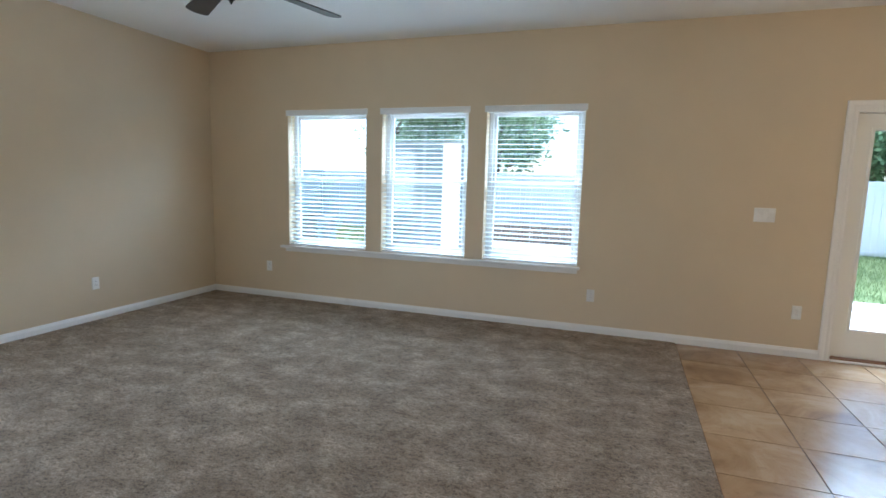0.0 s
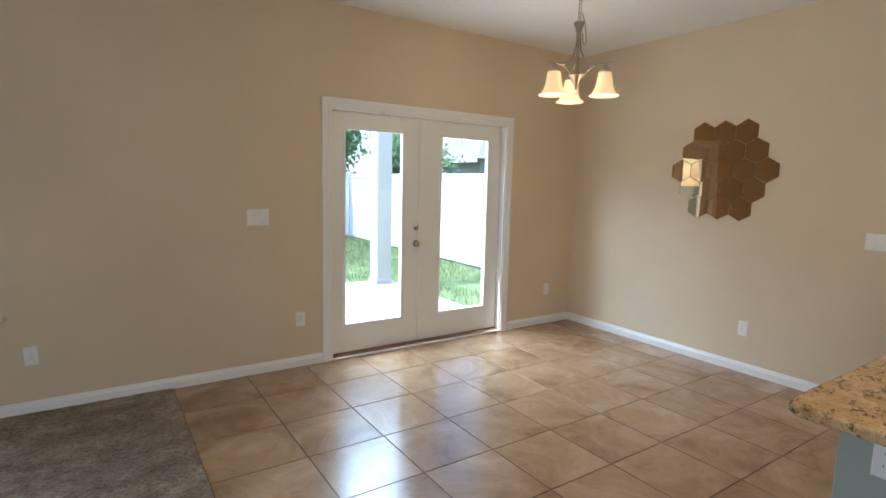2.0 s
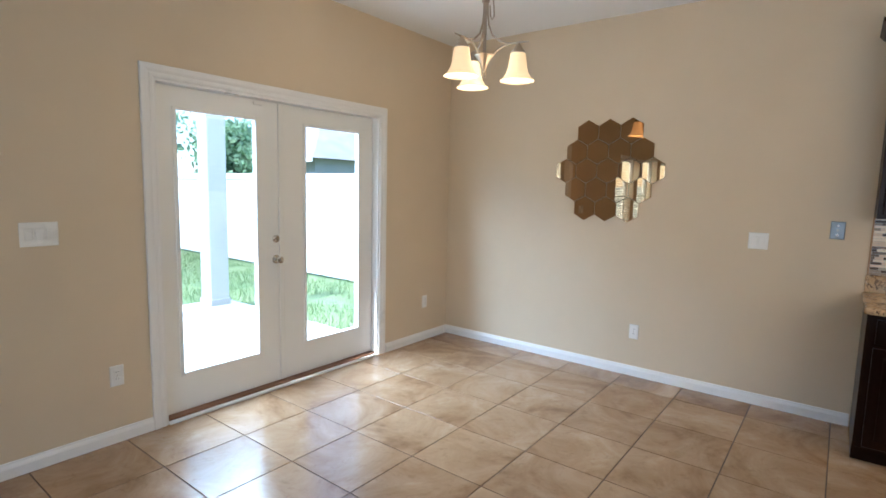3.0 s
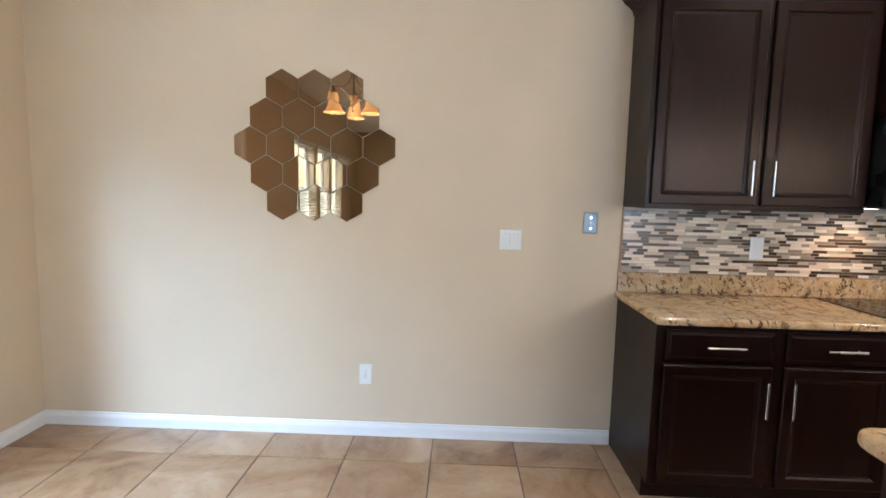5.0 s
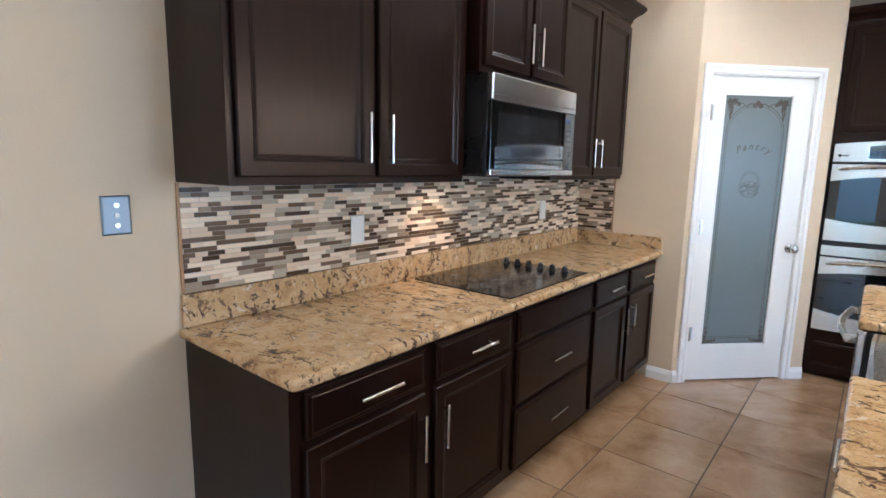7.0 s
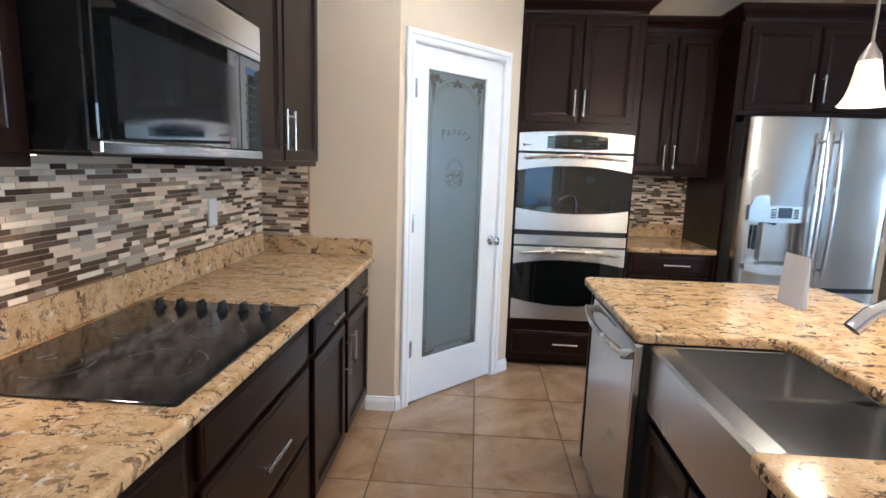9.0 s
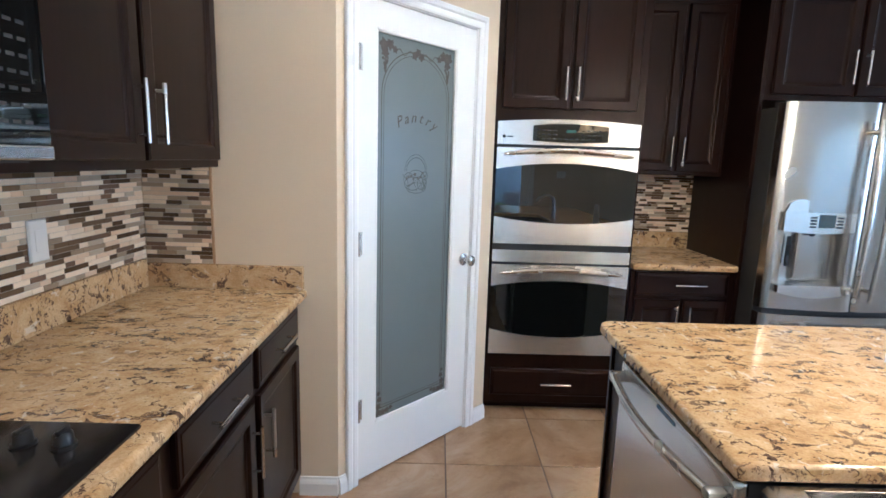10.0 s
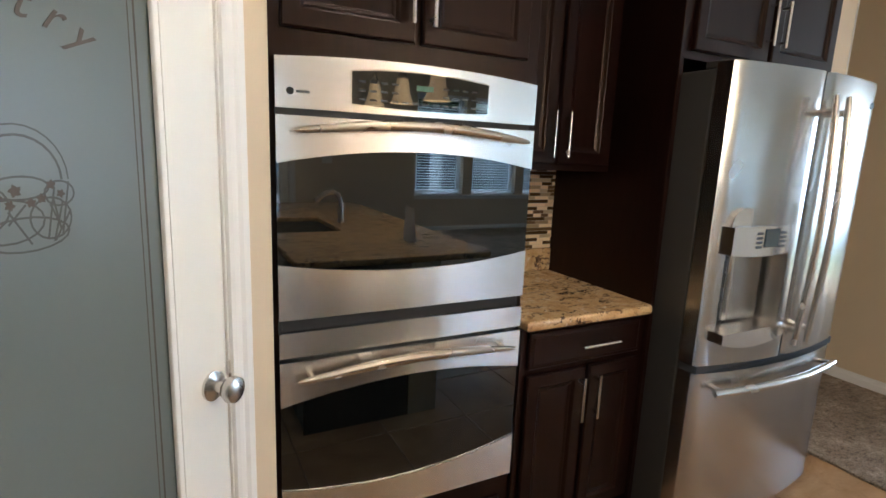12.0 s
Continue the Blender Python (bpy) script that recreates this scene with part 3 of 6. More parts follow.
french = thing("door_1", pose(0, NW, 0), "white double glass patio doors with brushed knob, closed", "door", kind="structure")
part("casing", casing(B(), DX0 + 0.004, DX1 - 0.004, DZ - 0.004, 0.078, -0.0005), trim_paint, french)
bm = B()
bx(bm, DX0 + 0.0005, DX0 + 0.018, -0.001, 0.19, 0, DZ)
bx(bm, DX1 - 0.018, DX1 - 0.0005, -0.001, 0.19, 0, DZ)
bx(bm, DX0 + 0.018, DX1 - 0.018, -0.001, 0.19, DZ - 0.018, DZ - 0.0005)
part("jamb", bm, trim_paint, french)
part("threshold", box(DX0 + 0.018, DX1 - 0.018, 0.02, 0.19, -0.02, 0.022, 0.006, 2), threshold_wood, french, "dark wooden threshold strip")
part("sill_strip", box(DX0 + 0.018, DX1 - 0.018, -0.018, 0.0195, -0.002, 0.012, 0.004, 2), trim_paint, french)
SEAM = 3.078


def glazed_leaf(x0, x1, px0, px1):
    pz0, pz1 = 0.275, 1.968
    y0, y1 = 0.075, 0.118
    bm = B()
    for a in ((x0, px0, 0.026, 2.104), (px1, x1, 0.026, 2.104), (px0, px1, 0.026, pz0), (px0, px1, pz1, 2.104)):
        bx(bm, a[0], a[1], y0, y1, a[2], a[3])
    leaf = part("door_leaf", bm, door_paint, french)
    bm = B()
    for a in ((px0 - 0.018, px0 + 0.006, pz0 - 0.018, pz1 + 0.018), (px1 - 0.006, px1 + 0.018, pz0 - 0.018, pz1 + 0.018),
              (px0 + 0.006, px1 - 0.006, pz0 - 0.018, pz0 + 0.006), (px0 + 0.006, px1 - 0.006, pz1 - 0.006, pz1 + 0.018)):
        bx(bm, a[0], a[1], y0 - 0.008, y0 + 0.004, a[2], a[3], 0.004, 2)
    part("glazing_bead", bm, door_paint, leaf)
    g = part("pane", box(px0, px1, y0 + 0.016, y0 + 0.022, pz0, pz1), pane_glass, leaf)
    g.visible_shadow = False
    return leaf


leaf_a = glazed_leaf(DX0 + 0.021, SEAM - 0.003, 2.322, 2.882)
glazed_leaf(SEAM + 0.003, DX1 - 0.021, 3.302, 3.862)
part("astragal", box(SEAM - 0.022, SEAM + 0.016, 0.060, 0.0745, 0.03, 2.10, 0.003), door_paint, french)
part("deadbolt", lathe(B(), [(0.030, 0.0), (0.030, -0.008), (0.024, -0.014), (0.012, -0.016), (0.011, -0.022)], (3.032, 0.0748, 1.118), 20, "Y"), nickel, leaf_a, "satin nickel deadbolt", True)
part("door_knob", lathe(B(), [(0.032, 0.0), (0.032, -0.006), (0.013, -0.010), (0.012, -0.030), (0.022, -0.038), (0.028, -0.050), (0.026, -0.062), (0.015, -0.068)], (3.032, 0.0748, 0.965), 20, "Y"), nickel, leaf_a, "satin nickel round knob", True)
part("top_latch", box(2.86, 2.93, 0.062, 0.0745, 2.068, 2.092, 0.004), door_paint, leaf_a)
# ---- kitchen cabinets ----
DOOR_RINGS = [(0, 0), (0, 0.014), (0.004, 0.019), (0.044, 0.019), (0.048, 0.0175), (0.055, 0.010), (0.060, 0.009), (0.066, 0.0065), (0.072, 0.006)]
DRAWER_RINGS = [(0, 0), (0, 0.012), (0.004, 0.016), (0.014, 0.017), (0.018, 0.019)]


def pull(parent, x, z, length, upright, y=-0.019):
    """A satin bar pull with two posts."""
    bm = B()
    h = length / 2
    ends = ((0, 0, -h), (0, 0, h)) if upright else ((-h, 0, 0), (h, 0, 0))
    yo = y - 0.032
    cyl(bm, (x + ends[0][0], yo, z + ends[0][2]), (x + ends[1][0], yo, z + ends[1][2]), 0.0062, 12)
    for s in (-0.62, 0.62):
        px, pz = (x, z + s * length / 2 * 1.2) if upright else (x + s * length / 2 * 1.2, z)
        cyl(bm, (px, y + 0.0005, pz), (px, yo, pz), 0.0045, 10)
    return part("handle", bm, nickel, parent, "satin nickel bar pull", True)


def cabinet(name, m, w, d, z0, z1, fronts, label, group, toe=0.0, crown=None):
    """A framed cabinet: x along its front, y into the wall."""
    c = thing(name, m, label, "cabinet", group)
    bm = box(0, w, 0.0, d, z0 + toe, z1, 0.0015)
    if toe:
        bx(bm, 0.0, w, 0.07, d, z0, z0 + toe)
    part("body", bm, wood, c)
    for f in fronts:
        kind, x0, x1, a, b = f[:5]
        bm = B()
        relief(bm, x0, x1, a, b, DOOR_RINGS if kind == "door" else DRAWER_RINGS, -0.001)
        p = part("door" if kind == "door" else "drawer_front", bm, wood, c)
        if len(f) > 5 and f[5] is not None:
            if kind == "door":
                pull(p, f[5], f[6], 0.170, True)
            else:
                pull(p, f[5], (a + b) / 2 if len(f) < 7 else f[6], 0.175, False)
    if crown:
        z, h, pj, l, r = crown
        part("crown_moulding", crown_mesh(w, d, z, h, pj, l, r), wood, c)
    return c


def crown_mesh(w, d, z, h, pj, left, right):
    """A crown along the front, returning on the sides that stand free."""
    prof = [(0.0, 0.0), (0.006, 0.0), (0.010, h * 0.22), (pj * 0.35, h * 0.40), (pj * 0.75, h * 0.62), (pj * 0.92, h * 0.80), (pj, h * 0.84), (pj, h), (0.0, h)]
    bm = B()
    rows = []
    for o, zz in prof:
        line = []
        if left:
            line += [(-o, d, z + zz), (-o, -o - 0.0005, z + zz)]
        else:
            line += [(0, -o - 0.0005, z + zz)]
        if right:
            line += [(w + o, -o - 0.0005, z + zz), (w + o, d, z + zz)]
        else:
            line += [(w, -o - 0.0005, z + zz)]
        rows.append([bm.verts.new(p) for p in line])
    n = len(rows)
    for k in range(n - 1):
        a, b = rows[k], rows[k + 1]
        for j in range(len(a) - 1):
            bm.faces.new((a[j], a[j + 1], b[j + 1], b[j]))
    # the flat top
    bx(bm, 0, w, 0, d, z + h - 0.012, z + h - 0.001)
    return bm


BX = 4.455    # plane of the base cabinets' frames
BASE_D = EW - BX - 0.002


def run_y(y):
    return lambda yy: y - yy


# base cabinets below the long counter (x runs from north to south)
_g = "base cabinets of the cooktop counter"
f = run_y(2.345)
cabinet("base_cabinet", at_xy(BX, 2.345, 0, FACE_W), 1.108, BASE_D, 0, 0.878, [
    ("drawer", f(2.300), f(1.815), 0.714, 0.852, f(2.045)), ("drawer", f(1.755), f(1.270), 0.714, 0.852, f(1.51)),
    ("door", f(2.305), f(1.812), 0.115, 0.690, f(1.845), 0.545), ("door", f(1.757), f(1.262), 0.115, 0.690, f(1.725), 0.545)],
    "espresso wooden base cabinet with two drawers and doors", _g, toe=0.1)
f = run_y(1.235)
cabinet("drawer_cabinet", at_xy(BX, 1.235, 0, FACE_W), 0.783, BASE_D, 0, 0.878, [
    ("drawer", f(1.215), f(0.475), 0.714, 0.852), ("drawer", f(1.215), f(0.475), 0.425, 0.690, f(0.845), 0.56), ("drawer", f(1.215), f(0.475), 0.115, 0.402, f(0.845), 0.265)],
    "espresso wooden drawer cabinet under the cooktop", _g, toe=0.1)
f = run_y(0.450)
cabinet("base_cabinet", at_xy(BX, 0.450, 0, FACE_W), 1.048, BASE_D, 0, 0.878, [
    ("drawer", f(0.412), f(-0.050), 0.714, 0.852, f(0.18)), ("drawer", f(-0.102), f(-0.565), 0.714, 0.852, f(-0.335)),
    ("door", f(0.412), f(-0.050), 0.115, 0.690, f(-0.018), 0.545), ("door", f(-0.102), f(-0.565), 0.115, 0.690, f(-0.135), 0.545)],
    "espresso wooden base cabinet beside the pantry wall", _g, toe=0.1)

# the granite counter with its upstand
top = tagged(part("worktop", slab(B(), rounded([(4.408, 2.362), (4.408, -0.598), (EW - 0.001, -0.598), (EW - 0.001, 2.362)], [0.03, 0, 0, 0]), 0.879, 0.915, 0.012, 3), granite_top),
             "polished tan granite worktop with dark brown flecks", "worktop")
tagged(part("granite_upstand", box(EW - 0.021, EW - 0.001, -0.577, 2.352, 0.916, 1.030, 0.003), granite_top), "tan granite upstand behind the worktop", "upstand")
tagged(part("granite_upstand", box(4.418, EW - 0.001, -0.5985, -0.5785, 0.916, 1.012, 0.003), granite_top), "short tan granite upstand against the pantry wall", "upstand")

# wall cabinets
UX = 4.718
UD = EW - UX - 0.002
_g = "wall cabinets over the cooktop counter"
f = run_y(2.345)
cabinet("wall_cabinet", at_xy(UX, 2.345, 0, FACE_W), 1.073, UD, 1.400, 2.430, [
    ("door", f(2.320), f(1.812), 1.425, 2.395, f(1.852), 1.557), ("door", f(1.784), f(1.292), 1.425, 2.395, f(1.748), 1.557)],
    "tall espresso wooden wall cabinet with two doors", _g, crown=(2.430, 0.1, 0.075, True, False))
f = run_y(1.270)
cabinet("wall_cabinet", at_xy(4.648, 1.270, 0, FACE_W), 0.780, EW - 4.650, 1.858, 2.430, [
    ("door", f(1.250), f(0.892), 1.885, 2.395, f(0.925), 2.02), ("door", f(0.868), f(0.510), 1.885, 2.395, f(0.835), 2.02)],
    "short espresso wooden cabinet above the microwave", _g, crown=(2.430, 0.1, 0.075, True, True))
f = run_y(0.488)
cabinet("wall_cabinet", at_xy(UX, 0.488, 0, FACE_W), 1.020, UD, 1.400, 2.430, [
    ("door", f(0.462), f(-0.012), 1.425, 2.395, f(0.024), 1.557), ("door", f(-0.034), f(-0.508), 1.425, 2.395, f(-0.072), 1.557)],
    "tall espresso wooden wall cabinet near the pantry", _g, crown=(2.430, 0.1, 0.075, False, True))


def microwave():
    m = thing("microwave", at_xy(4.584, 1.262, 1.430, FACE_W), "stainless over-the-range microwave with black glass door", "microwave")
    W, H, D = 0.766, 0.422, EW - 4.586
    part("case", box(0.001, W - 0.001, 0.022, D, 0.002, H, 0.003), black_plastic, m)
    part("top_band", box(0, W, -0.004, 0.0215, 0.312, H, 0.006, 2), steel_h, m, "stainless top band")
    part("band_groove", box(0.002, W - 0.002, -0.0046, -0.003, 0.336, 0.3385), rubber_dark, m)
    d = part("door", box(0.0, 0.615, 0.0, 0.0215, 0.026, 0.3115, 0.003), oven_glass, m, "black glass door")
    part("window_mesh", box(0.055, 0.585, -0.0012, -0.0002, 0.062, 0.268), mesh_glass, d)
    c = part("control_panel", box(0.616, W, 0.0, 0.0215, 0.026, 0.3115, 0.003), oven_glass, m)
    part("display", box(0.660, 0.715, -0.0012, -0.0002, 0.262, 0.282), display_blue, c, "glowing blue clock digits")
    for i in range(7):
        for j in range(3):
            part("key", box(0.655 + 0.026 * j, 0.672 + 0.026 * j, -0.001, -0.0002, 0.06 + 0.027 * i, 0.066 + 0.027 * i), mark_grey, c)
    part("bottom_strip", box(0, W, -0.004, 0.0215, 0.0, 0.0255, 0.004, 2), steel_h, m, "stainless bottom strip")
    part("underside", box(0.02, W - 0.02, 0.03, D - 0.02, -0.006, 0.0015), rubber_dark, m)
    part("work_light", box(0.10, 0.19, 0.30, 0.36, -0.009, -0.0065), lens_glow, m, "small warm work light")
    return m


microwave()
spot_lamp("microwave_light", (4.90, 1.12, 1.415), 1.6, (1.0, 0.62, 0.34), 130, 0.8, 0.02)


def cooktop():
    m = thing("cooktop", pose(4.452, 0.505, 0.9155), "black glass electric cooktop set in the granite", "cooktop")
    W, L = 0.555, 0.762
    part("glass_top", slab(B(), rounded([(0, 0), (W, 0), (W, L), (0, L)], [0.012] * 4), 0.0, 0.006, 0.002, 2), cook_glass, m)

    def ring(cx, cy, r0, r1):
        bm = B()
        n = 40
        for a, b in ((r0, r1),):
            vi = [bm.verts.new((cx + a * math.cos(2 * math.pi * k / n), cy + a * math.sin(2 * math.pi * k / n), 0.0064)) for k in range(n)]
            vo = [bm.verts.new((cx + b * math.cos(2 * math.pi * k / n), cy + b * math.sin(2 * math.pi * k / n), 0.0064)) for k in range(n)]
            for k in range(n):
                bm.faces.new((vi[k], vi[(k + 1) % n], vo[(k + 1) % n], vo[k]))
        part("burner_ring", bm, cook_ring, m)
    for cx, cy, r in ((0.165, 0.56, 0.112), (0.40, 0.60, 0.085), (0.155, 0.29, 0.082), (0.40, 0.30, 0.105)):
        ring(cx, cy, r - 0.006, r)
        ring(cx, cy, r * 0.60, r * 0.60 + 0.003)
    for k in range(6):
        x = 0.095 + 0.073 * k
        b = B()
        lathe(b, [(0.021, 0.0062), (0.021, 0.010), (0.017, 0.012), (0.0155, 0.030), (0.012, 0.034)], (x, 0.085, 0), 18)
        bx(b, x - 0.004, x + 0.004, 0.085 - 0.0165, 0.085 + 0.0165, 0.030, 0.040, 0.002)
        part("control_knob", b, black_plastic, m, "black control knob", True)
    return m


cooktop()

# ---- oven wall, nook and refrigerator enclosure (x runs from east to west) ----
OY = -1.400


def g(x0):
    return lambda x: x0 - x


f = g(3.600)
cabinet("oven_cabinet", at_xy(3.600, OY, 0, FACE_N), 0.805, 0.598, 0, 2.430, [
    ("door", f(3.560), f(3.212), 1.735, 2.405, f(3.232), 1.862), ("door", f(3.190), f(2.842), 1.735, 2.405, f(3.170), 1.862),
    ("drawer", f(3.555), f(2.840), 0.112, 0.275, f(3.183), 0.192)],
    "tall espresso wooden cabinet holding double wall ovens", "tall kitchen cabinets", toe=0.06, crown=(2.430, 0.1, 0.075, False, True))


def arch(x0, x1, z_end, z_mid, n=16):
    return [(x0 + (x1 - x0) * k / n, z_end + (z_mid - z_end) * (1 - (2 * k / n - 1) ** 2)) for k in range(n + 1)]


def strip_between(bm, low, high, y0, y1):
    """A plate between two curves over the same stations, thick along y."""
    n = len(low)
    v = [[bm.verts.new((p[0], y, p[1])) for p in line] for y in (y0, y1) for line in (low, high)]
    a, b, c, d = v
    for k in range(n - 1):
        bm.faces.new((a[k], a[k + 1], b[k + 1], b[k]))
        bm.faces.new((c[k], d[k], d[k + 1], c[k + 1]))
        bm.faces.new((a[k], c[k], c[k + 1], a[k + 1]))
        bm.faces.new((b[k], b[k + 1], d[k + 1], d[k]))
    bm.faces.new((a[0], b[0], d[0], c[0]))
    bm.faces.new((a[-1], c[-1], d[-1], b[-1]))
    return bm


def double_oven():
    W = 0.762
    o = thing("double_oven", at_xy(3.580, OY - 0.002, 0.367, FACE_N), "stainless double wall oven with dark glass doors", "oven")
    z = lambda v: v - 0.367
    part("chassis", box(0.004, W - 0.004, -0.018, -0.0005, z(0.369), z(1.668)), rubber_dark, o)
    c = part("control_panel", strip_between(B(), [(a[0], z(1.545)) for a in arch(0, W, 0, 0)], arch(0, W, z(1.662), z(1.680)), -0.040, -0.0185), steel_h, o, "stainless control panel")
    c.matrix_basis = pose(0, -0.030, z(1.6)) @ pose(0, 0, 0, 0.75, 0, 0) @ pose(0, 0.030, -z(1.6))
    part("display_bezel", strip_between(B(), arch(0.184, 0.594, z(1.563), z(1.556)), arch(0.184, 0.594, z(1.648), z(1.661)), -0.0412, -0.0402), chrome, c)
    part("display_glass", strip_between(B(), arch(0.188, 0.590, z(1.566), z(1.560)), arch(0.188, 0.590, z(1.645), z(1.657)), -0.0425, -0.0404), oven_glass, c)
    part("clock_digits", box(0.365, 0.415, -0.0431, -0.0428, z(1.612), z(1.626)), display_green, c)
    for i in range(3):
        for j in range(12):
            if 4 <= j <= 7 and i > 0:
                continue
            xx = 0.205 + 0.030 * j
            part("key", box(xx, xx + 0.018, -0.0429, -0.0427, z(1.576) + 0.022 * i, z(1.581) + 0.022 * i), mark_grey, c)
    part("badge", lathe(B(), [(0.009, -0.0402), (0.009, -0.0416), (0.006, -0.0416), (0.006, -0.0402)], (0.035, 0, z(1.585)), 18, "Y"), mark_grey, c)
    part("badge_bar", box(0.050, 0.082, -0.0412, -0.0402, z(1.582), z(1.588), 0.0004), mark_grey, c)

    def door(z0, z1, gt_end, gt_mid, gb_end, gb_mid, hz):
        d = part("oven_door", strip_between(B(), arch(0, W, z(gb_end) + 0.0, z(gb_mid)), arch(0, W, z(gt_end), z(gt_mid)), -0.036, -0.0185), oven_glass, o, "dark glass oven door")
        bm = strip_between(B(), arch(0, W, z(gt_end) + 0.0005, z(gt_mid) + 0.0005), [(a[0], z(z1)) for a in arch(0, W, 0, 0)], -0.041, -0.0185)
        part("upper_band", bm, steel_h, d, "stainless band")
        bm = strip_between(B(), [(a[0], z(z0)) for a in arch(0, W, 0, 0)], arch(0, W, z(gb_end) - 0.0005, z(gb_mid) - 0.0005), -0.041, -0.0185)
        part("lower_band", bm, steel_h, d, "stainless band")
        pts = [(0.040 + (W - 0.08) * k / 36, -0.075 - 0.012 * math.sin(math.pi * k / 36), z(hz) + 0.026 * math.sin(math.pi * k / 36)) for k in range(37)]
        bm = tube(B(), pts, [0.004 + 0.0100 * math.sin(math.pi * k / 36) ** 0.4 for k in range(37)], 16)
        for xx in (pts[2], pts[-3]):
            cyl(bm, (xx[0], -0.0405, xx[2]), (xx[0], xx[1], xx[2]), 0.008, 10)
        part("handle", bm, handle_steel, d, "curved warm-toned satin bar handle", True)
    door(1.009, 1.528, 1.412, 1.450, 1.158, 1.124, 1.492)
    part("vent_slot", box(0.01, W - 0.01, -0.024, -0.0185, z(0.976), z(1.006)), rubber_dark, o)
    part("trim_strip", strip_between(B(), [(a[0], z(0.905)) for a in arch(0, W, 0, 0)], [(a[0], z(0.973)) for a in arch(0, W, 0, 0)], -0.040, -0.0185), steel_h, o, "stainless trim strip")
    door(0.373, 0.892, 0.766, 0.803, 0.520, 0.474, 0.848)
    return o


double_oven()

f = g(2.793)
cabinet("base_cabinet", at_xy(2.793, OY + 0.015, 0, FACE_N), 0.586, 0.613, 0, 0.878, [
    ("drawer", f(2.765), f(2.245), 0.735, 0.868, f(2.47)), ("door", f(2.765), f(2.510), 0.115, 0.712, f(2.535), 0.60), ("door", f(2.488), f(2.245), 0.115, 0.712, f(2.462), 0.60)],
    "narrow espresso wooden base cabinet in the nook", "nook cabinets", toe=0.1)
tagged(part("worktop", slab(B(), rounded([(2.794, -1.999), (2.207, -1.999), (2.200, -1.352), (2.794, -1.352)], [0, 0, 0.03, 0]), 0.879, 0.915, 0.012, 3), granite_top),
       "small tan granite worktop in the nook", "worktop")
tagged(part("granite_upstand", box(2.207, 2.793, -1.999, -1.979, 0.916, 1.020, 0.003), granite_top), "tan granite upstand in the nook", "upstand")
f = g(2.793)
cabinet("wall_cabinet", at_xy(2.793, -1.660, 0, FACE_N), 0.586, 0.338, 1.400, 2.395, [
    ("door", f(2.775), f(2.512), 1.425, 2.360, f(2.535), 1.535), ("door", f(2.490), f(2.235), 1.425, 2.360, f(2.466), 1.535)],
    "narrow espresso wooden wall cabinet above the nook", "nook cabinets", crown=(2.395, 0.09, 0.06, False, False))
tagged(part("end_panel", box(2.183, 2.205, -1.998, -1.372, 0, 2.395, 0.002), wood), "tall espresso wooden end panel beside the refrigerator", "panel")
f = g(2.181)
cabinet("bridge_cabinet", at_xy(2.181, OY + 0.015, 0, FACE_N), 0.946, 0.612, 1.815, 2.395, [
    ("door", f(2.140), f(1.722), 1.845, 2.365, f(1.748), 1.985), ("door", f(1.698), f(1.272), 1.845, 2.365, f(1.672), 1.985)],
    "espresso wooden cabinet above the refrigerator", "tall kitchen cabinets", crown=(2.395, 0.1, 0.06, True, False))


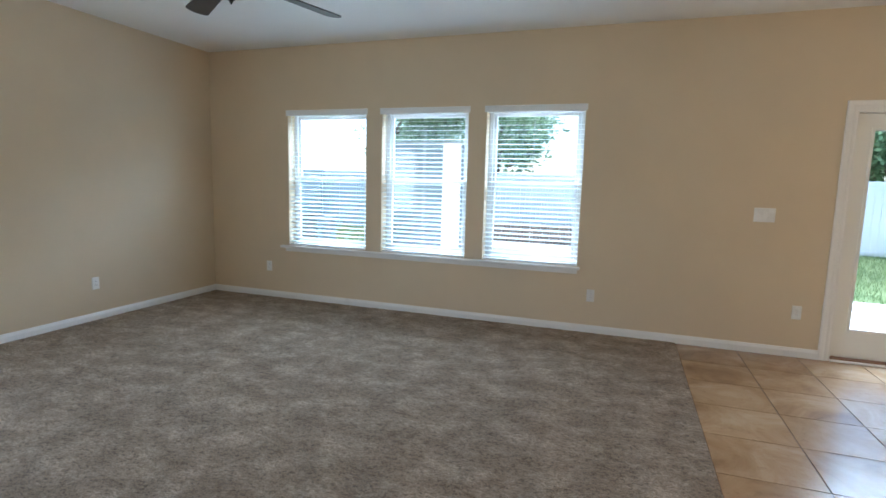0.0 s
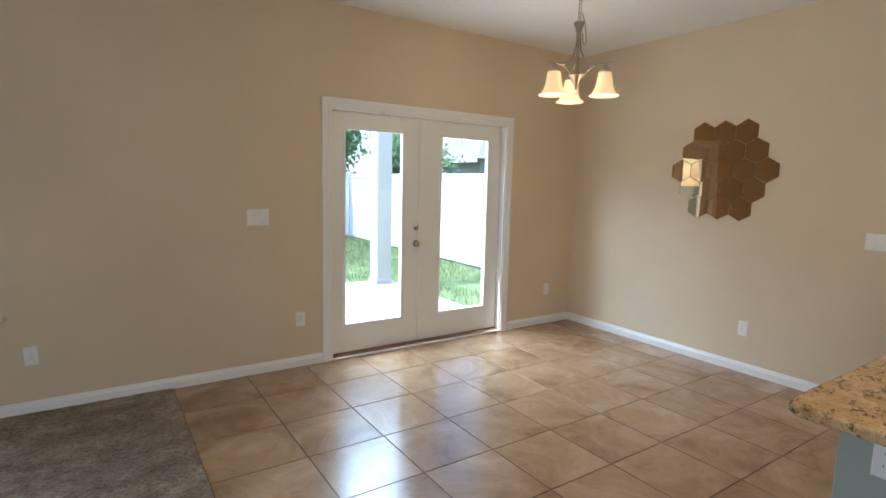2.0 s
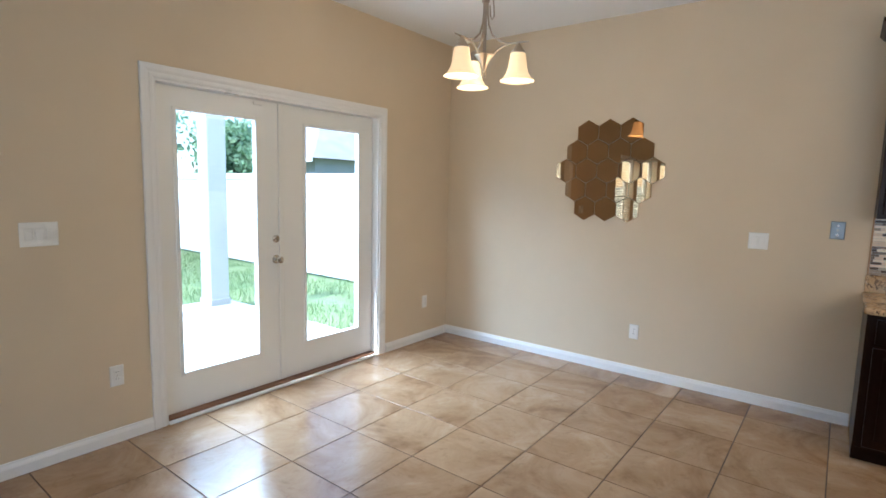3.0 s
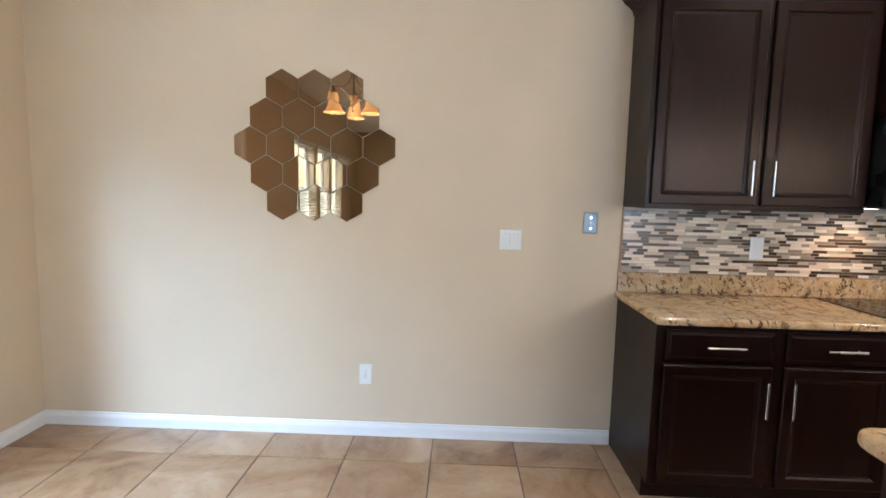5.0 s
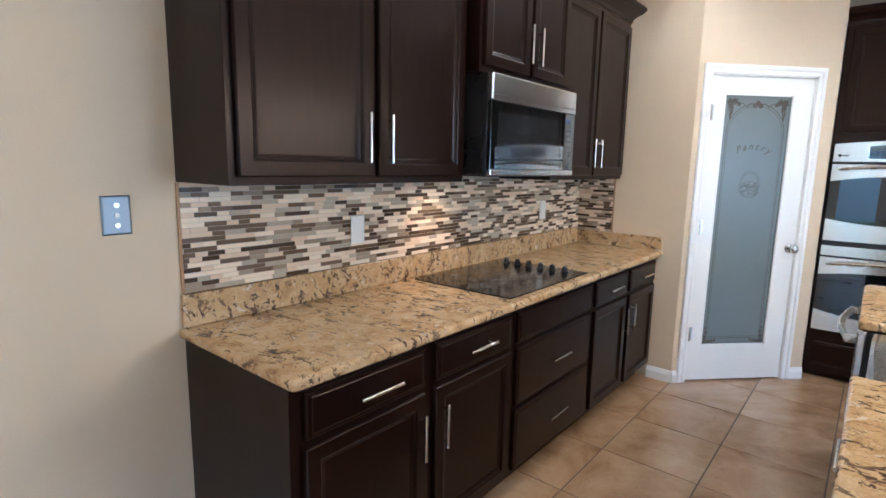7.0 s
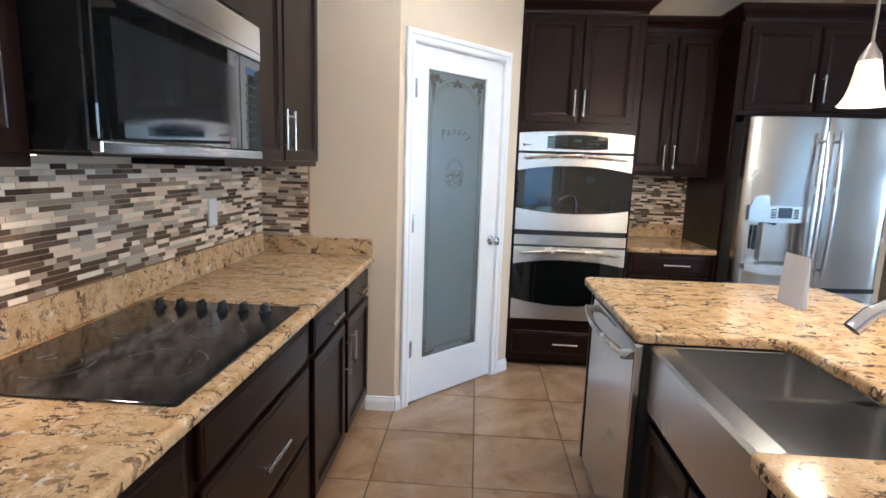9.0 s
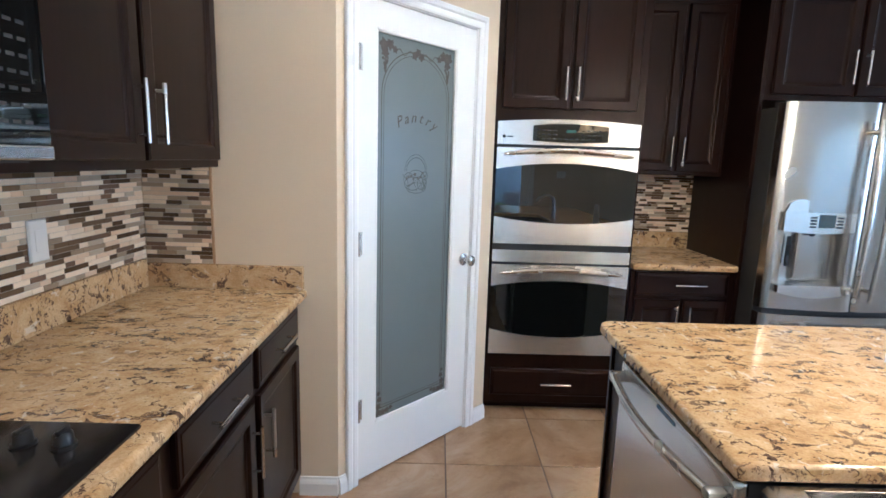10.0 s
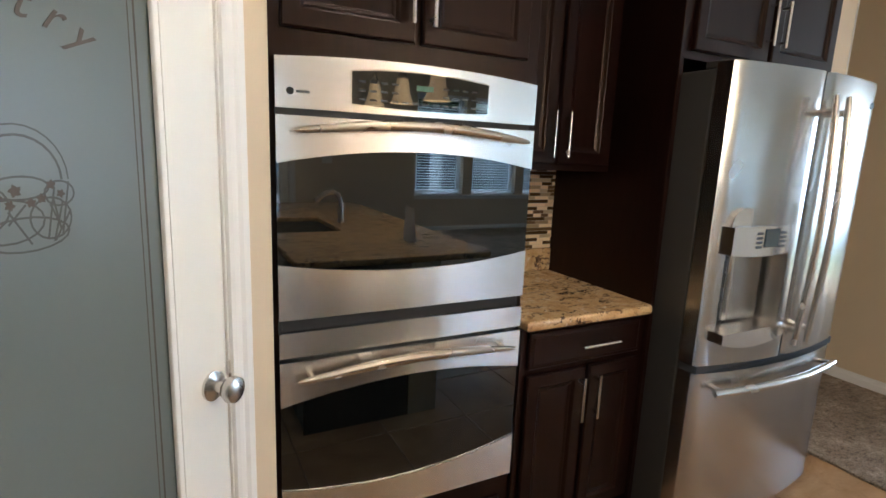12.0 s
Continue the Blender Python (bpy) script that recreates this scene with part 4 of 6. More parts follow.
def refrigerator():
    X1, W, H = 2.178, 0.888, 1.785
    r = thing("refrigerator", at_xy(X1, -1.245, 0, FACE_N), "stainless french-door refrigerator with ice and water dispenser", "refrigerator")
    part("cabinet_case", box(0.0, W, 0.0, 0.715, 0.03, 1.765, 0.006, 2), fridge_side, r, "dark textured case")
    part("kick_grille", box(0.02, W - 0.02, -0.03, -0.001, 0.012, 0.075, 0.004), rubber_dark, r)
    for xx in (0.06, W - 0.06):
        for yy in (0.06, 0.62):
            part("foot", lathe(B(), [(0.02, 0.0), (0.02, 0.02), (0.008, 0.03)], (xx, yy, 0), 12), rubber_dark, r)

    def bulge(x):
        return -0.072 - 0.050 * (1 - (2 * x / W - 1) ** 2)

    def curved(x0, x1, z0, z1, n=14, hole=None):
        """A bowed door front with rounded side edges; hole leaves a recess."""
        bm = B()
        xs = [x0 + (x1 - x0) * k / n for k in range(n + 1)]
        zs = [z0, z1]
        if hole:
            xs = sorted(set(xs + [hole[0], hole[1]]))
            zs = [z0, hole[2], hole[3], z1]
        front = {}
        for i, x in enumerate(xs):
            e = min(x - x0, x1 - x)
            soft = 0.012 * max(0.0, 1 - e / 0.02) ** 2
            for j, zz in enumerate(zs):
                front[i, j] = bm.verts.new((x, bulge(x) + soft, zz))
        for i in range(len(xs) - 1):
            for j in range(len(zs) - 1):
                if hole and j == 1 and hole[0] - 1e-6 <= xs[i] and xs[i + 1] <= hole[1] + 1e-6:
                    continue
                bm.faces.new((front[i, j], front[i + 1, j], front[i + 1, j + 1], front[i, j + 1]))
        back = {}
        m = len(zs) - 1
        for i, x in enumerate(xs):
            back[i, 0], back[i, m] = bm.verts.new((x, -0.004, z0)), bm.verts.new((x, -0.004, z1))
        for i in range(len(xs) - 1):
            bm.faces.new((front[i, 0], back[i, 0], back[i + 1, 0], front[i + 1, 0]))
            bm.faces.new((front[i, m], front[i + 1, m], back[i + 1, m], back[i, m]))
        for i in (0, len(xs) - 1):
            bm.faces.new([front[i, j] for j in range(len(zs))] + [back[i, m], back[i, 0]])
        return bm

    mid = 0.442
    hx0, hx1, hz0, hz1 = 0.062, 0.372, 0.865, 1.155
    dl = part("left_door", curved(0.0, mid - 0.003, 0.735, H, 16, (hx0, hx1, hz0, hz1)), steel_v, r, "bowed stainless door with dispenser", True)
    dr = part("right_door", curved(mid + 0.003, W, 0.735, H, 16), steel_v, r, "bowed stainless door", True)
    fz = part("freezer_drawer", curved(0.0, W, 0.085, 0.705, 24), steel_v, r, "bowed stainless freezer drawer", True)
    part("gap_seal", box(0.006, W - 0.006, -0.075, -0.004, 0.7055, 0.7345), rubber_dark, r)
    # dispenser: a recess with its back, a control panel, a paddle and a tray
    bm = B()
    yb = -0.022
    bx(bm, hx0 + 0.001, hx1 - 0.001, yb, yb + 0.006, hz0, hz1)
    bx(bm, hx0 - 0.004, hx0 + 0.001, bulge(hx0) + 0.002, yb + 0.006, hz0, hz1)
    bx(bm, hx1 - 0.001, hx1 + 0.004, bulge(hx1) + 0.002, yb + 0.006, hz0, hz1)
    bx(bm, hx0, hx1, bulge(0.2) + 0.004, yb, hz1 - 0.004, hz1 + 0.001)
    part("dispenser_recess", bm, steel_d, dl)
    bm = strip_between(B(), [(0.030 + 0.360 * k / 10, 1.150 - 0.012 * (1 - (k / 5 - 1) ** 2)) for k in range(11)], [(0.030 + 0.360 * k / 10, 1.245) for k in range(11)], bulge(0.23) - 0.016, bulge(0.05) + 0.012)
    cp = part("dispenser_panel", bm, steel_h, dl, "stainless dispenser panel")
    part("dispenser_screen", box(0.205, 0.285, bulge(0.23) - 0.0195, bulge(0.23) - 0.0165, 1.170, 1.235, 0.002), lcd_grey, cp, "grey display screen")
    for i in range(4):
        for xx in (0.160, 0.295):
            part("key", box(xx, xx + 0.030, bulge(0.23) - 0.0180, bulge(0.23) - 0.0165, 1.168 + 0.016 * i, 1.177 + 0.016 * i), mark_grey, cp)
    part("nozzle", lathe(B(), [(0.016, 1.152), (0.014, 1.125), (0.009, 1.120)], (0.215, bulge(0.2) + 0.035, 0), 14), black_plastic, dl)
    part("paddle", box(0.105, 0.130, -0.055, -0.045, 0.955, 1.115, 0.006, 2), black_plastic, dl)
    part("back_column", box(0.155, 0.350, -0.050, -0.0225, 0.875, 1.150, 0.018, 3), steel_d, dl)
    bm = strip_between(B(), [(0.050 + 0.145 * k / 12, 1.2455) for k in range(13)], [(0.050 + 0.145 * k / 12, 1.2465 + 0.062 * math.sqrt(max(0.0, 1 - (k / 6 - 1) ** 2))) for k in range(13)], bulge(0.12) - 0.006, bulge(0.05) + 0.010)
    part("dispenser_bezel", bm, steel_h, dl)
    part("drip_tray", strip_between(B(), [(0.032 + 0.370 * k / 12, 0.835 - 0.028 * (1 - (k / 6 - 1) ** 2)) for k in range(13)], [(0.032 + 0.370 * k / 12, 0.872) for k in range(13)], bulge(0.23) - 0.028, -0.0225), steel_h, dl, "curved stainless drip tray")
    # handles
    for nm, x, par, s in (("handle", mid - 0.040, dl, -1), ("handle", mid + 0.040, dr, 1)):
        pts = [(x, bulge(x) - 0.052 - 0.022 * math.sin(math.pi * k / 16), 0.80 + 0.90 * k / 16) for k in range(17)]
        bm = tube(B(), pts, [0.010] + [0.0145] * 15 + [0.010], 12, True, 0.8)
        for q in (pts[1], pts[-2]):
            cyl(bm, (x, bulge(x) + 0.002, q[2]), (x, q[1], q[2]), 0.011, 10)
        part(nm, bm, nickel, par, "curved satin steel handle", True)
    pts = [(0.055 + (W - 0.11) * k / 20, bulge(0.055 + (W - 0.11) * k / 20) - 0.040, 0.645) for k in range(21)]
    bm = tube(B(), pts, 0.0145, 12, True, 0.8)
    for q in (pts[1], pts[-2]):
        cyl(bm, (q[0], bulge(q[0]) + 0.002, q[2]), (q[0], q[1], q[2]), 0.011, 10)
    part("handle", bm, nickel, fz, "curved satin steel handle", True)
    part("badge", lathe(B(), [(0.013, 0.0), (0.013, -0.003)], (W - 0.05, bulge(W - 0.05) - 0.0005, 1.70), 18, "Y"), mark_grey, dr)
    for xx in (0.05, W - 0.05):
        part("hinge_cover", box(xx - 0.04, xx + 0.04, -0.045, 0.05, 1.766, 1.792, 0.006, 2), fridge_side, r)
    return r


refrigerator()

# ---- pantry door ----


def text_mesh(ch, size):
    cu = bpy.data.curves.new("letter", "FONT")
    cu.body, cu.size, cu.extrude, cu.shear = ch, size, 0.0004, 0.35
    cu.align_x = "CENTER"
    cu.resolution_u = 3
    ob = bpy.data.objects.new("letter", cu)
    me = bpy.data.meshes.new_from_object(ob)
    bpy.data.objects.remove(ob)
    return me


def leaf_shape(bm, cx, cz, size, ang, y):
    """A lobed grape leaf lying in the pane's plane."""
    n = 15
    c = bm.verts.new((cx, y, cz))
    ring = []
    for k in range(n):
        a = ang + 2 * math.pi * k / n
        r = size * (1.0 if k % 3 == 0 else 0.62 if k % 3 == 1 else 0.78)
        ring.append(bm.verts.new((cx + r * math.cos(a), y, cz + r * math.sin(a))))
    for k in range(n):
        bm.faces.new((c, ring[k], ring[(k + 1) % n]))


def disc(bm, cx, cz, r, y, n=9):
    bm.faces.new([bm.verts.new((cx + r * math.cos(2 * math.pi * k / n), y, cz + r * math.sin(2 * math.pi * k / n))) for k in range(n)])


def ribbon(bm, pts, w, y):
    """A flat line of width w in the pane's plane."""
    pts = [Vector(p) for p in pts]
    rows = []
    for k, p in enumerate(pts):
        d = (pts[min(k + 1, len(pts) - 1)] - pts[max(k - 1, 0)]).normalized()
        s = Vector((-d.y, d.x)) * w / 2
        rows.append((bm.verts.new((p.x + s.x, y, p.y + s.y)), bm.verts.new((p.x - s.x, y, p.y - s.y))))
    for a, b in zip(rows, rows[1:]):
        bm.faces.new((a[0], a[1], b[1], b[0]))


def pantry_door():
    d = thing("door_2", P_M, "white pantry door with frosted etched glass, closed", "door", kind="structure")
    part("casing", casing(B(), PD0 + 0.012, PD1 - 0.012, PDZ - 0.012, 0.062, -0.0012), trim_paint, d)
    bm = B()
    bx(bm, PD0 + 0.0005, PD0 + 0.016, -0.001, 0.109, 0, PDZ)
    bx(bm, PD1 - 0.016, PD1 - 0.0005, -0.001, 0.109, 0, PDZ)
    bx(bm, PD0 + 0.016, PD1 - 0.016, -0.001, 0.109, PDZ - 0.016, PDZ - 0.0005)
    part("jamb", bm, trim_paint, d)
    x0, x1, z0, z1 = PD0 + 0.018, PD1 - 0.018, 0.012, PDZ - 0.019
    gx0, gx1, gz0, gz1 = 0.200, 0.694, 0.257, 1.968
    bm = B()
    for a in ((x0, gx0, z0, z1), (gx1, x1, z0, z1), (gx0, gx1, z0, gz0), (gx0, gx1, gz1, z1)):
        bx(bm, a[0], a[1], 0.004, 0.039, a[2], a[3])
    leaf = part("door_leaf", bm, door_paint, d)
    bm = B()
    for a in ((gx0 - 0.001, gx0 + 0.012, gz0, gz1), (gx1 - 0.012, gx1 + 0.001, gz0, gz1), (gx0 + 0.012, gx1 - 0.012, gz0 - 0.001, gz0 + 0.012), (gx0 + 0.012, gx1 - 0.012, gz1 - 0.012, gz1 + 0.001)):
        bx(bm, a[0], a[1], 0.0055, 0.017, a[2], a[3], 0.003, 2)
    part("glazing_bead", bm, door_paint, leaf)
    pane = part("pane", box(gx0, gx1, 0.018, 0.024, gz0, gz1), frost, leaf, "grey-green frosted glass")
    cx, y = (gx0 + gx1) / 2, 0.0172
    half = (gx1 - gx0) / 2
    # double line round the pane, arched at the top
    for off, w in ((0.040, 0.0042), (0.052, 0.0026)):
        a, zb, zs = half - off, gz0 + off + 0.012, gz1 - 0.095 - off - (half - off) * 0.55
        pts = [(cx - a, zb), (cx - a, zs)]
        pts += [(cx - a * math.cos(math.pi * k / 24), zs + a * 0.92 * math.sin(math.pi * k / 24)) for k in range(1, 24)]
        pts += [(cx + a, zs), (cx + a, zb)]
        bm = B()
        ribbon(bm, pts, w, y)
        ribbon(bm, [(cx - a, zb), (cx + a, zb)], w, y)
        part("etched_line", bm, etch, pane)
    rnd = random.Random(5)
    # vine along the top, bunches in the corners
    bm = B()
    for s in (-1, 1):
        for dx, dz, r in ((0.050, 0.055, 0.030), (0.085, 0.050, 0.026), (0.058, 0.085, 0.024), (0.112, 0.066, 0.018)):
            leaf_shape(bm, cx + s * (half - dx), gz1 - dz, r, rnd.random() * 3, y)
        for k in range(16):
            t = k / 16
            disc(bm, cx + s * (half - 0.058) + rnd.uniform(-1, 1) * 0.015 * (1 - t), gz1 - 0.10 - 0.065 * t, 0.0065, y - 0.0001 * k)
        ribbon(bm, [(cx + s * (half - 0.12 - 0.11 * k / 10), gz1 - 0.07 + 0.012 * math.sin(k * 1.1)) for k in range(11)], 0.004, y)
    for k in range(3):
        leaf_shape(bm, cx + (k - 1) * 0.020, gz1 - 0.070 + (0.012 if k == 1 else -0.004), 0.021, rnd.random() * 3, y)
    part("etched_vine", bm, etch, pane, "brown etched grape vine")
    for s in (-1, 1):
        bm = B()
        for dx, dz, r in ((0.035, 0.030, 0.022), (0.062, 0.026, 0.019), (0.088, 0.030, 0.017), (0.034, 0.062, 0.019), (0.040, 0.095, 0.016), (0.110, 0.036, 0.013), (0.036, 0.125, 0.012)):
            leaf_shape(bm, cx + s * (half - dx), gz0 + dz, r, rnd.random() * 3, y)
        part("etched_vine", bm, etch, pane, "brown etched grape leaves")
    # the word, in an arch
    zc, R = 1.612 - 0.22, 0.22
    for k, ch in enumerate("Pantry"):
        a = radians(90 + 27.0 - 10.8 * k)
        me = text_mesh(ch, 0.066)
        me.materials.append(etch)
        o = new("letter", me)
        o.parent = pane
        o.matrix_basis = Matrix.Translation((cx + R * math.cos(a), y - 0.0003, zc + R * math.sin(a))) @ Euler((radians(90), 0, 0)).to_matrix().to_4x4() @ pose(0, 0, 0, 0, 0, math.degrees(a) - 90)
    # a basket-like still life drawn in thin lines
    bm = B()
    zz = 1.395
    ribbon(bm, [(cx + 0.060 * math.cos(math.pi * k / 14), zz + 0.062 * math.sin(math.pi * k / 14)) for k in range(15)], 0.0035, y)
    ribbon(bm, [(cx + 0.070 * math.cos(math.pi * k / 14), zz + 0.076 * math.sin(math.pi * k / 14)) for k in range(15)], 0.0025, y)
    for ex, ez, a, b2 in ((0.005, -0.075, 0.060, 0.024), (0.040, -0.055, 0.030, 0.030), (-0.045, -0.035, 0.030, 0.030), (0.0, -0.010, 0.040, 0.016), (0.055, -0.02, 0.022, 0.018), (-0.02, -0.055, 0.05, 0.03)):
        ribbon(bm, [(cx + ex + a * math.cos(2 * math.pi * k / 18), zz + ez + b2 * math.sin(2 * math.pi * k / 18)) for k in range(19)], 0.003, y)
    for k in range(10):
        x = cx + rnd.uniform(-0.06, 0.06)
        ribbon(bm, [(x, zz - 0.09 + rnd.uniform(0, 0.05)), (x + rnd.uniform(-0.03, 0.03), zz - 0.02 + rnd.uniform(-0.03, 0.02))], 0.003, y)
    part("etched_basket", bm, etch_pale, pane, "faint etched basket drawing")
    bm = B()
    for k in range(9):
        leaf_shape(bm, cx - 0.062 + 0.0145 * k + rnd.uniform(-0.004, 0.004), zz - 0.022 + rnd.uniform(-0.012, 0.016), rnd.uniform(0.006, 0.010), rnd.random() * 3, y - 0.0003 - 0.0001 * k)
    part("etched_fruit", bm, etch, pane, "brown etched fruit in the basket")
    for hz in (0.349, 1.095, 1.840):
        h = cyl(B(), (x0 - 0.002, -0.006, hz - 0.050), (x0 - 0.002, -0.006, hz + 0.050), 0.0085, 12)
        bx(h, x0 - 0.006, x0 + 0.022, 0.0005, 0.0035, hz - 0.048, hz + 0.048)
        part("hinge", h, nickel, d, "satin nickel hinge", True)
    part("door_knob", lathe(B(), [(0.032, 0.0), (0.032, -0.006), (0.013, -0.011), (0.012, -0.028), (0.022, -0.036), (0.0285, -0.048), (0.027, -0.060), (0.014, -0.067)], (x1 - 0.045, 0.0035, 0.950), 22, "Y"), nickel, leaf, "satin nickel round knob", True)
    part("latch_plate", box(PD1 - 0.020, PD1 - 0.012, -0.006, 0.003, 0.93, 0.99, 0.002), nickel, d)
    return d


pantry_door()

# ---- island ----
IX0, IX1, IY0, IY1 = 2.222, 3.318, -0.288, 2.322
SY0, SY1, SX0 = 0.592, 1.292, 2.835
tagged(part("worktop", slab(B(), rounded([(IX1, IY0), (IX1, SY0), (SX0, SY0), (SX0, SY1), (IX1, SY1), (IX1, IY1), (IX0, IY1), (IX0, IY0)],
                                         [0.06, 0.016, 0.06, 0.06, 0.016, 0.07, 0.07, 0.06]), 0.879, 0.915, 0.010, 3), granite_top),
       "large polished tan granite island worktop with sink cutout", "worktop")
IFX = 3.268   # plane of the island's cabinet frames, facing the cooktop
tagged(part("island_back_panel", box(2.530, 2.700, IY0 + 0.05, IY1 - 0.055, 0, 0.878, 0.003), island_paint), "grey-green painted back of the kitchen island", "island")
f = lambda y: y - SY0
cabinet("sink_cabinet", at_xy(IFX - 0.022, SY0 + 0.004, 0, FACE_E), 0.700, 0.543, 0, 0.640, [
    ("door", 0.018, 0.342, 0.115, 0.620, 0.310, 0.47), ("door", 0.358, 0.682, 0.115, 0.620, 0.390, 0.47)],
    "espresso wooden cabinet under the apron sink", "island cabinets", toe=0.1)
cabinet("base_cabinet", at_xy(IFX, SY1 + 0.008, 0, FACE_E), 0.965, 0.565, 0, 0.878, [
    ("drawer", 0.02, 0.470, 0.714, 0.852, 0.245), ("drawer", 0.495, 0.945, 0.714, 0.852, 0.72),
    ("door", 0.02, 0.470, 0.115, 0.690, 0.438, 0.545), ("door", 0.495, 0.945, 0.115, 0.690, 0.527, 0.545)],
    "espresso wooden island cabinet with drawers and doors", "island cabinets", toe=0.1)
tagged(part("end_panel", box(2.702, IFX + 0.01, IY0 + 0.05, IY0 + 0.068, 0, 0.878, 0.002), wood), "espresso wooden island end panel beside the dishwasher", "panel")


def dishwasher():
    d = thing("dishwasher", at_xy(3.318, -0.020, 0, FACE_E), "stainless dishwasher with bowed towel-bar handle", "dishwasher")
    W = 0.605
    part("tub", box(0.004, W - 0.004, 0.031, 0.58, 0.10, 0.872), rubber_dark, d)
    dr = part("door", box(0.0, W, 0.0, 0.030, 0.105, 0.874, 0.006, 2), steel_d, d, "brushed stainless door")
    part("kick_plate", box(0.0, W, 0.05, 0.10, 0.0, 0.1), rubber_dark, d)
    pts = [(0.022 + (W - 0.044) * k / 14, -0.028 - 0.030 * math.sin(math.pi * k / 14), 0.832) for k in range(15)]
    bm = tube(B(), pts, 0.012, 12, True, 1.25)
    for q in (pts[0], pts[-1]):
        bx(bm, q[0] - 0.014, q[0] + 0.014, -0.040, -0.0005, 0.817, 0.847, 0.005, 2)
    part("handle", bm, nickel, dr, "bowed satin steel handle", True)
    part("vent_badge", box(0.26, 0.36, -0.002, -0.0002, 0.853, 0.863, 0.0008), lcd_grey, dr)
    part("logo_disc", lathe(B(), [(0.014, 0.0), (0.014, -0.002)], (0.51, -0.0003, 0.165), 16, "Y"), mark_grey, dr)
    return d


dishwasher()
tagged(part("filler_panel", box(2.702, IFX, IY0 + 0.07, -0.024, 0.0, 0.878, 0.002), wood), "espresso wooden filler beside the dishwasher", "panel")


def apron_sink():
    s = thing("apron_sink", pose(0, 0, 0), "stainless steel apron-front double bowl sink", "sink")
    x0, x1 = SX0 - 0.015, 3.272
    y0, y1 = SY0 + 0.002, SY1 - 0.002
    zt, zb = 0.877, 0.655
    bm = B()
    # apron front, gently bowed
    n = 14
    a = []
    for k in range(n + 1):
        yy = y0 + (y1 - y0) * k / n
        b = 0.005 * (1 - (2 * k / n - 1) ** 2)
        a.append([bm.verts.new(p) for p in ((x1 - 0.012 + b, yy, zb), (x1 + b, yy, zb + 0.012), (x1 + b, yy, zt - 0.010), (x1 - 0.010 + b, yy, zt), (x1 - 0.068, yy, zt), (x1 - 0.068, yy, zt - 0.012), (x1 - 0.060, yy, zb))])
    for p, q in zip(a, a[1:]):
        for j in range(len(p)):
            bm.faces.new((p[j], p[(j + 1) % len(p)], q[(j + 1) % len(p)], q[j]))
    bm.faces.new(a[0])
    bm.faces.new(a[-1])
    part("apron", bm, steel_y, s, "brushed steel apron", True)

    def bowl(ya, yb, depth):
        bm = B()
        xa, xb = x0 + 0.010, x1 - 0.069
        o1 = rounded([(xa, ya), (xb, ya), (xb, yb), (xa, yb)], [0.03] * 4, 5)
        cx, cy = (xa + xb) / 2, (ya + yb) / 2
        loops = []
        for sc, z in ((1.0, zt - 0.002), (0.985, zt - depth + 0.03), (0.94, zt - depth + 0.004), (0.86, zt - depth)):
            loops.append([bm.verts.new((cx + (px - cx) * sc, cy + (py - cy) * sc, z)) for px, py in o1])
        m = len(o1)
        for p, q in zip(loops, loops[1:]):
            for k in range(m):
                bm.faces.new((p[k], p[(k + 1) % m], q[(k + 1) % m], q[k]))
        bm.faces.new(loops[-1])
        b = part("bowl", bm, steel_y, s, "brushed steel bowl", True)
        lathe_bm = lathe(B(), [(0.045, 0.001), (0.045, 0.004), (0.036, 0.004), (0.030, 0.0015)], (cx, cy, zt - depth), 22)
        part("drain", lathe_bm, chrome, b, "chrome drain", True)
    ym = 0.955
    bowl(y0 + 0.012, ym - 0.012, 0.20)
    bowl(ym + 0.012, y1 - 0.012, 0.20)
    bm = box(x0 + 0.01, x1 - 0.069, ym - 0.0125, ym + 0.0125, zt - 0.16, zt - 0.025, 0.006, 2)
    bx(bm, x0, x0 + 0.0095, y0, y1, zt - 0.02, zt, 0.001)
    bx(bm, x0 + 0.0095, x1 - 0.069, y0, y0 + 0.0118, zt - 0.02, zt, 0.001)
    bx(bm, x0 + 0.0095, x1 - 0.069, y1 - 0.0118, y1, zt - 0.02, zt, 0.001)
    part("rim", bm, steel_y, s)
    return s


apron_sink()


def faucet():
    fx, fy = 2.745, 0.955
    t = thing("faucet", pose(fx, fy, 0.915), "chrome pull-out kitchen faucet on the island", "faucet")
    part("base", lathe(B(), [(0.028, 0.0), (0.028, 0.008), (0.022, 0.014), (0.020, 0.10), (0.017, 0.115)], (0, 0, 0), 20), chrome, t, "", True)
    pts = [(0, 0, 0.10), (0.002, 0, 0.16), (0.018, 0, 0.20), (0.055, 0, 0.222), (0.10, 0, 0.215), (0.145, 0, 0.188), (0.180, 0, 0.150)]
    part("spout", tube(B(), pts, [0.017, 0.017, 0.017, 0.017, 0.018, 0.020, 0.021], 14), chrome, t, "", True)
    part("lever", tube(B(), [(0, 0.016, 0.085), (-0.005, 0.040, 0.110), (-0.012, 0.075, 0.150)], [0.008, 0.007, 0.006], 10), chrome, t, "", True)
    return t


faucet()


def tent_card():
    c = thing("tent_card", pose(2.568, 0.118, 0.9165, 0, 0, 4), "plain white folded paper card standing on the island", "card")
    h, s, w = 0.205, 0.014, 0.072
    for sg in (1, -1):
        bm = B()
        v = [bm.verts.new(p) for p in ((s * sg, -w, 0), (s * sg, w, 0), (0.0004 * sg, w, h), (0.0004 * sg, -w, h))]
        f1 = bm.faces.new(v)
        bmesh.ops.solidify(bm, geom=[f1], thickness=0.0006)
        part("leaf", bm, card_paper, c)
    return c


tent_card()
# ---- lamps ----


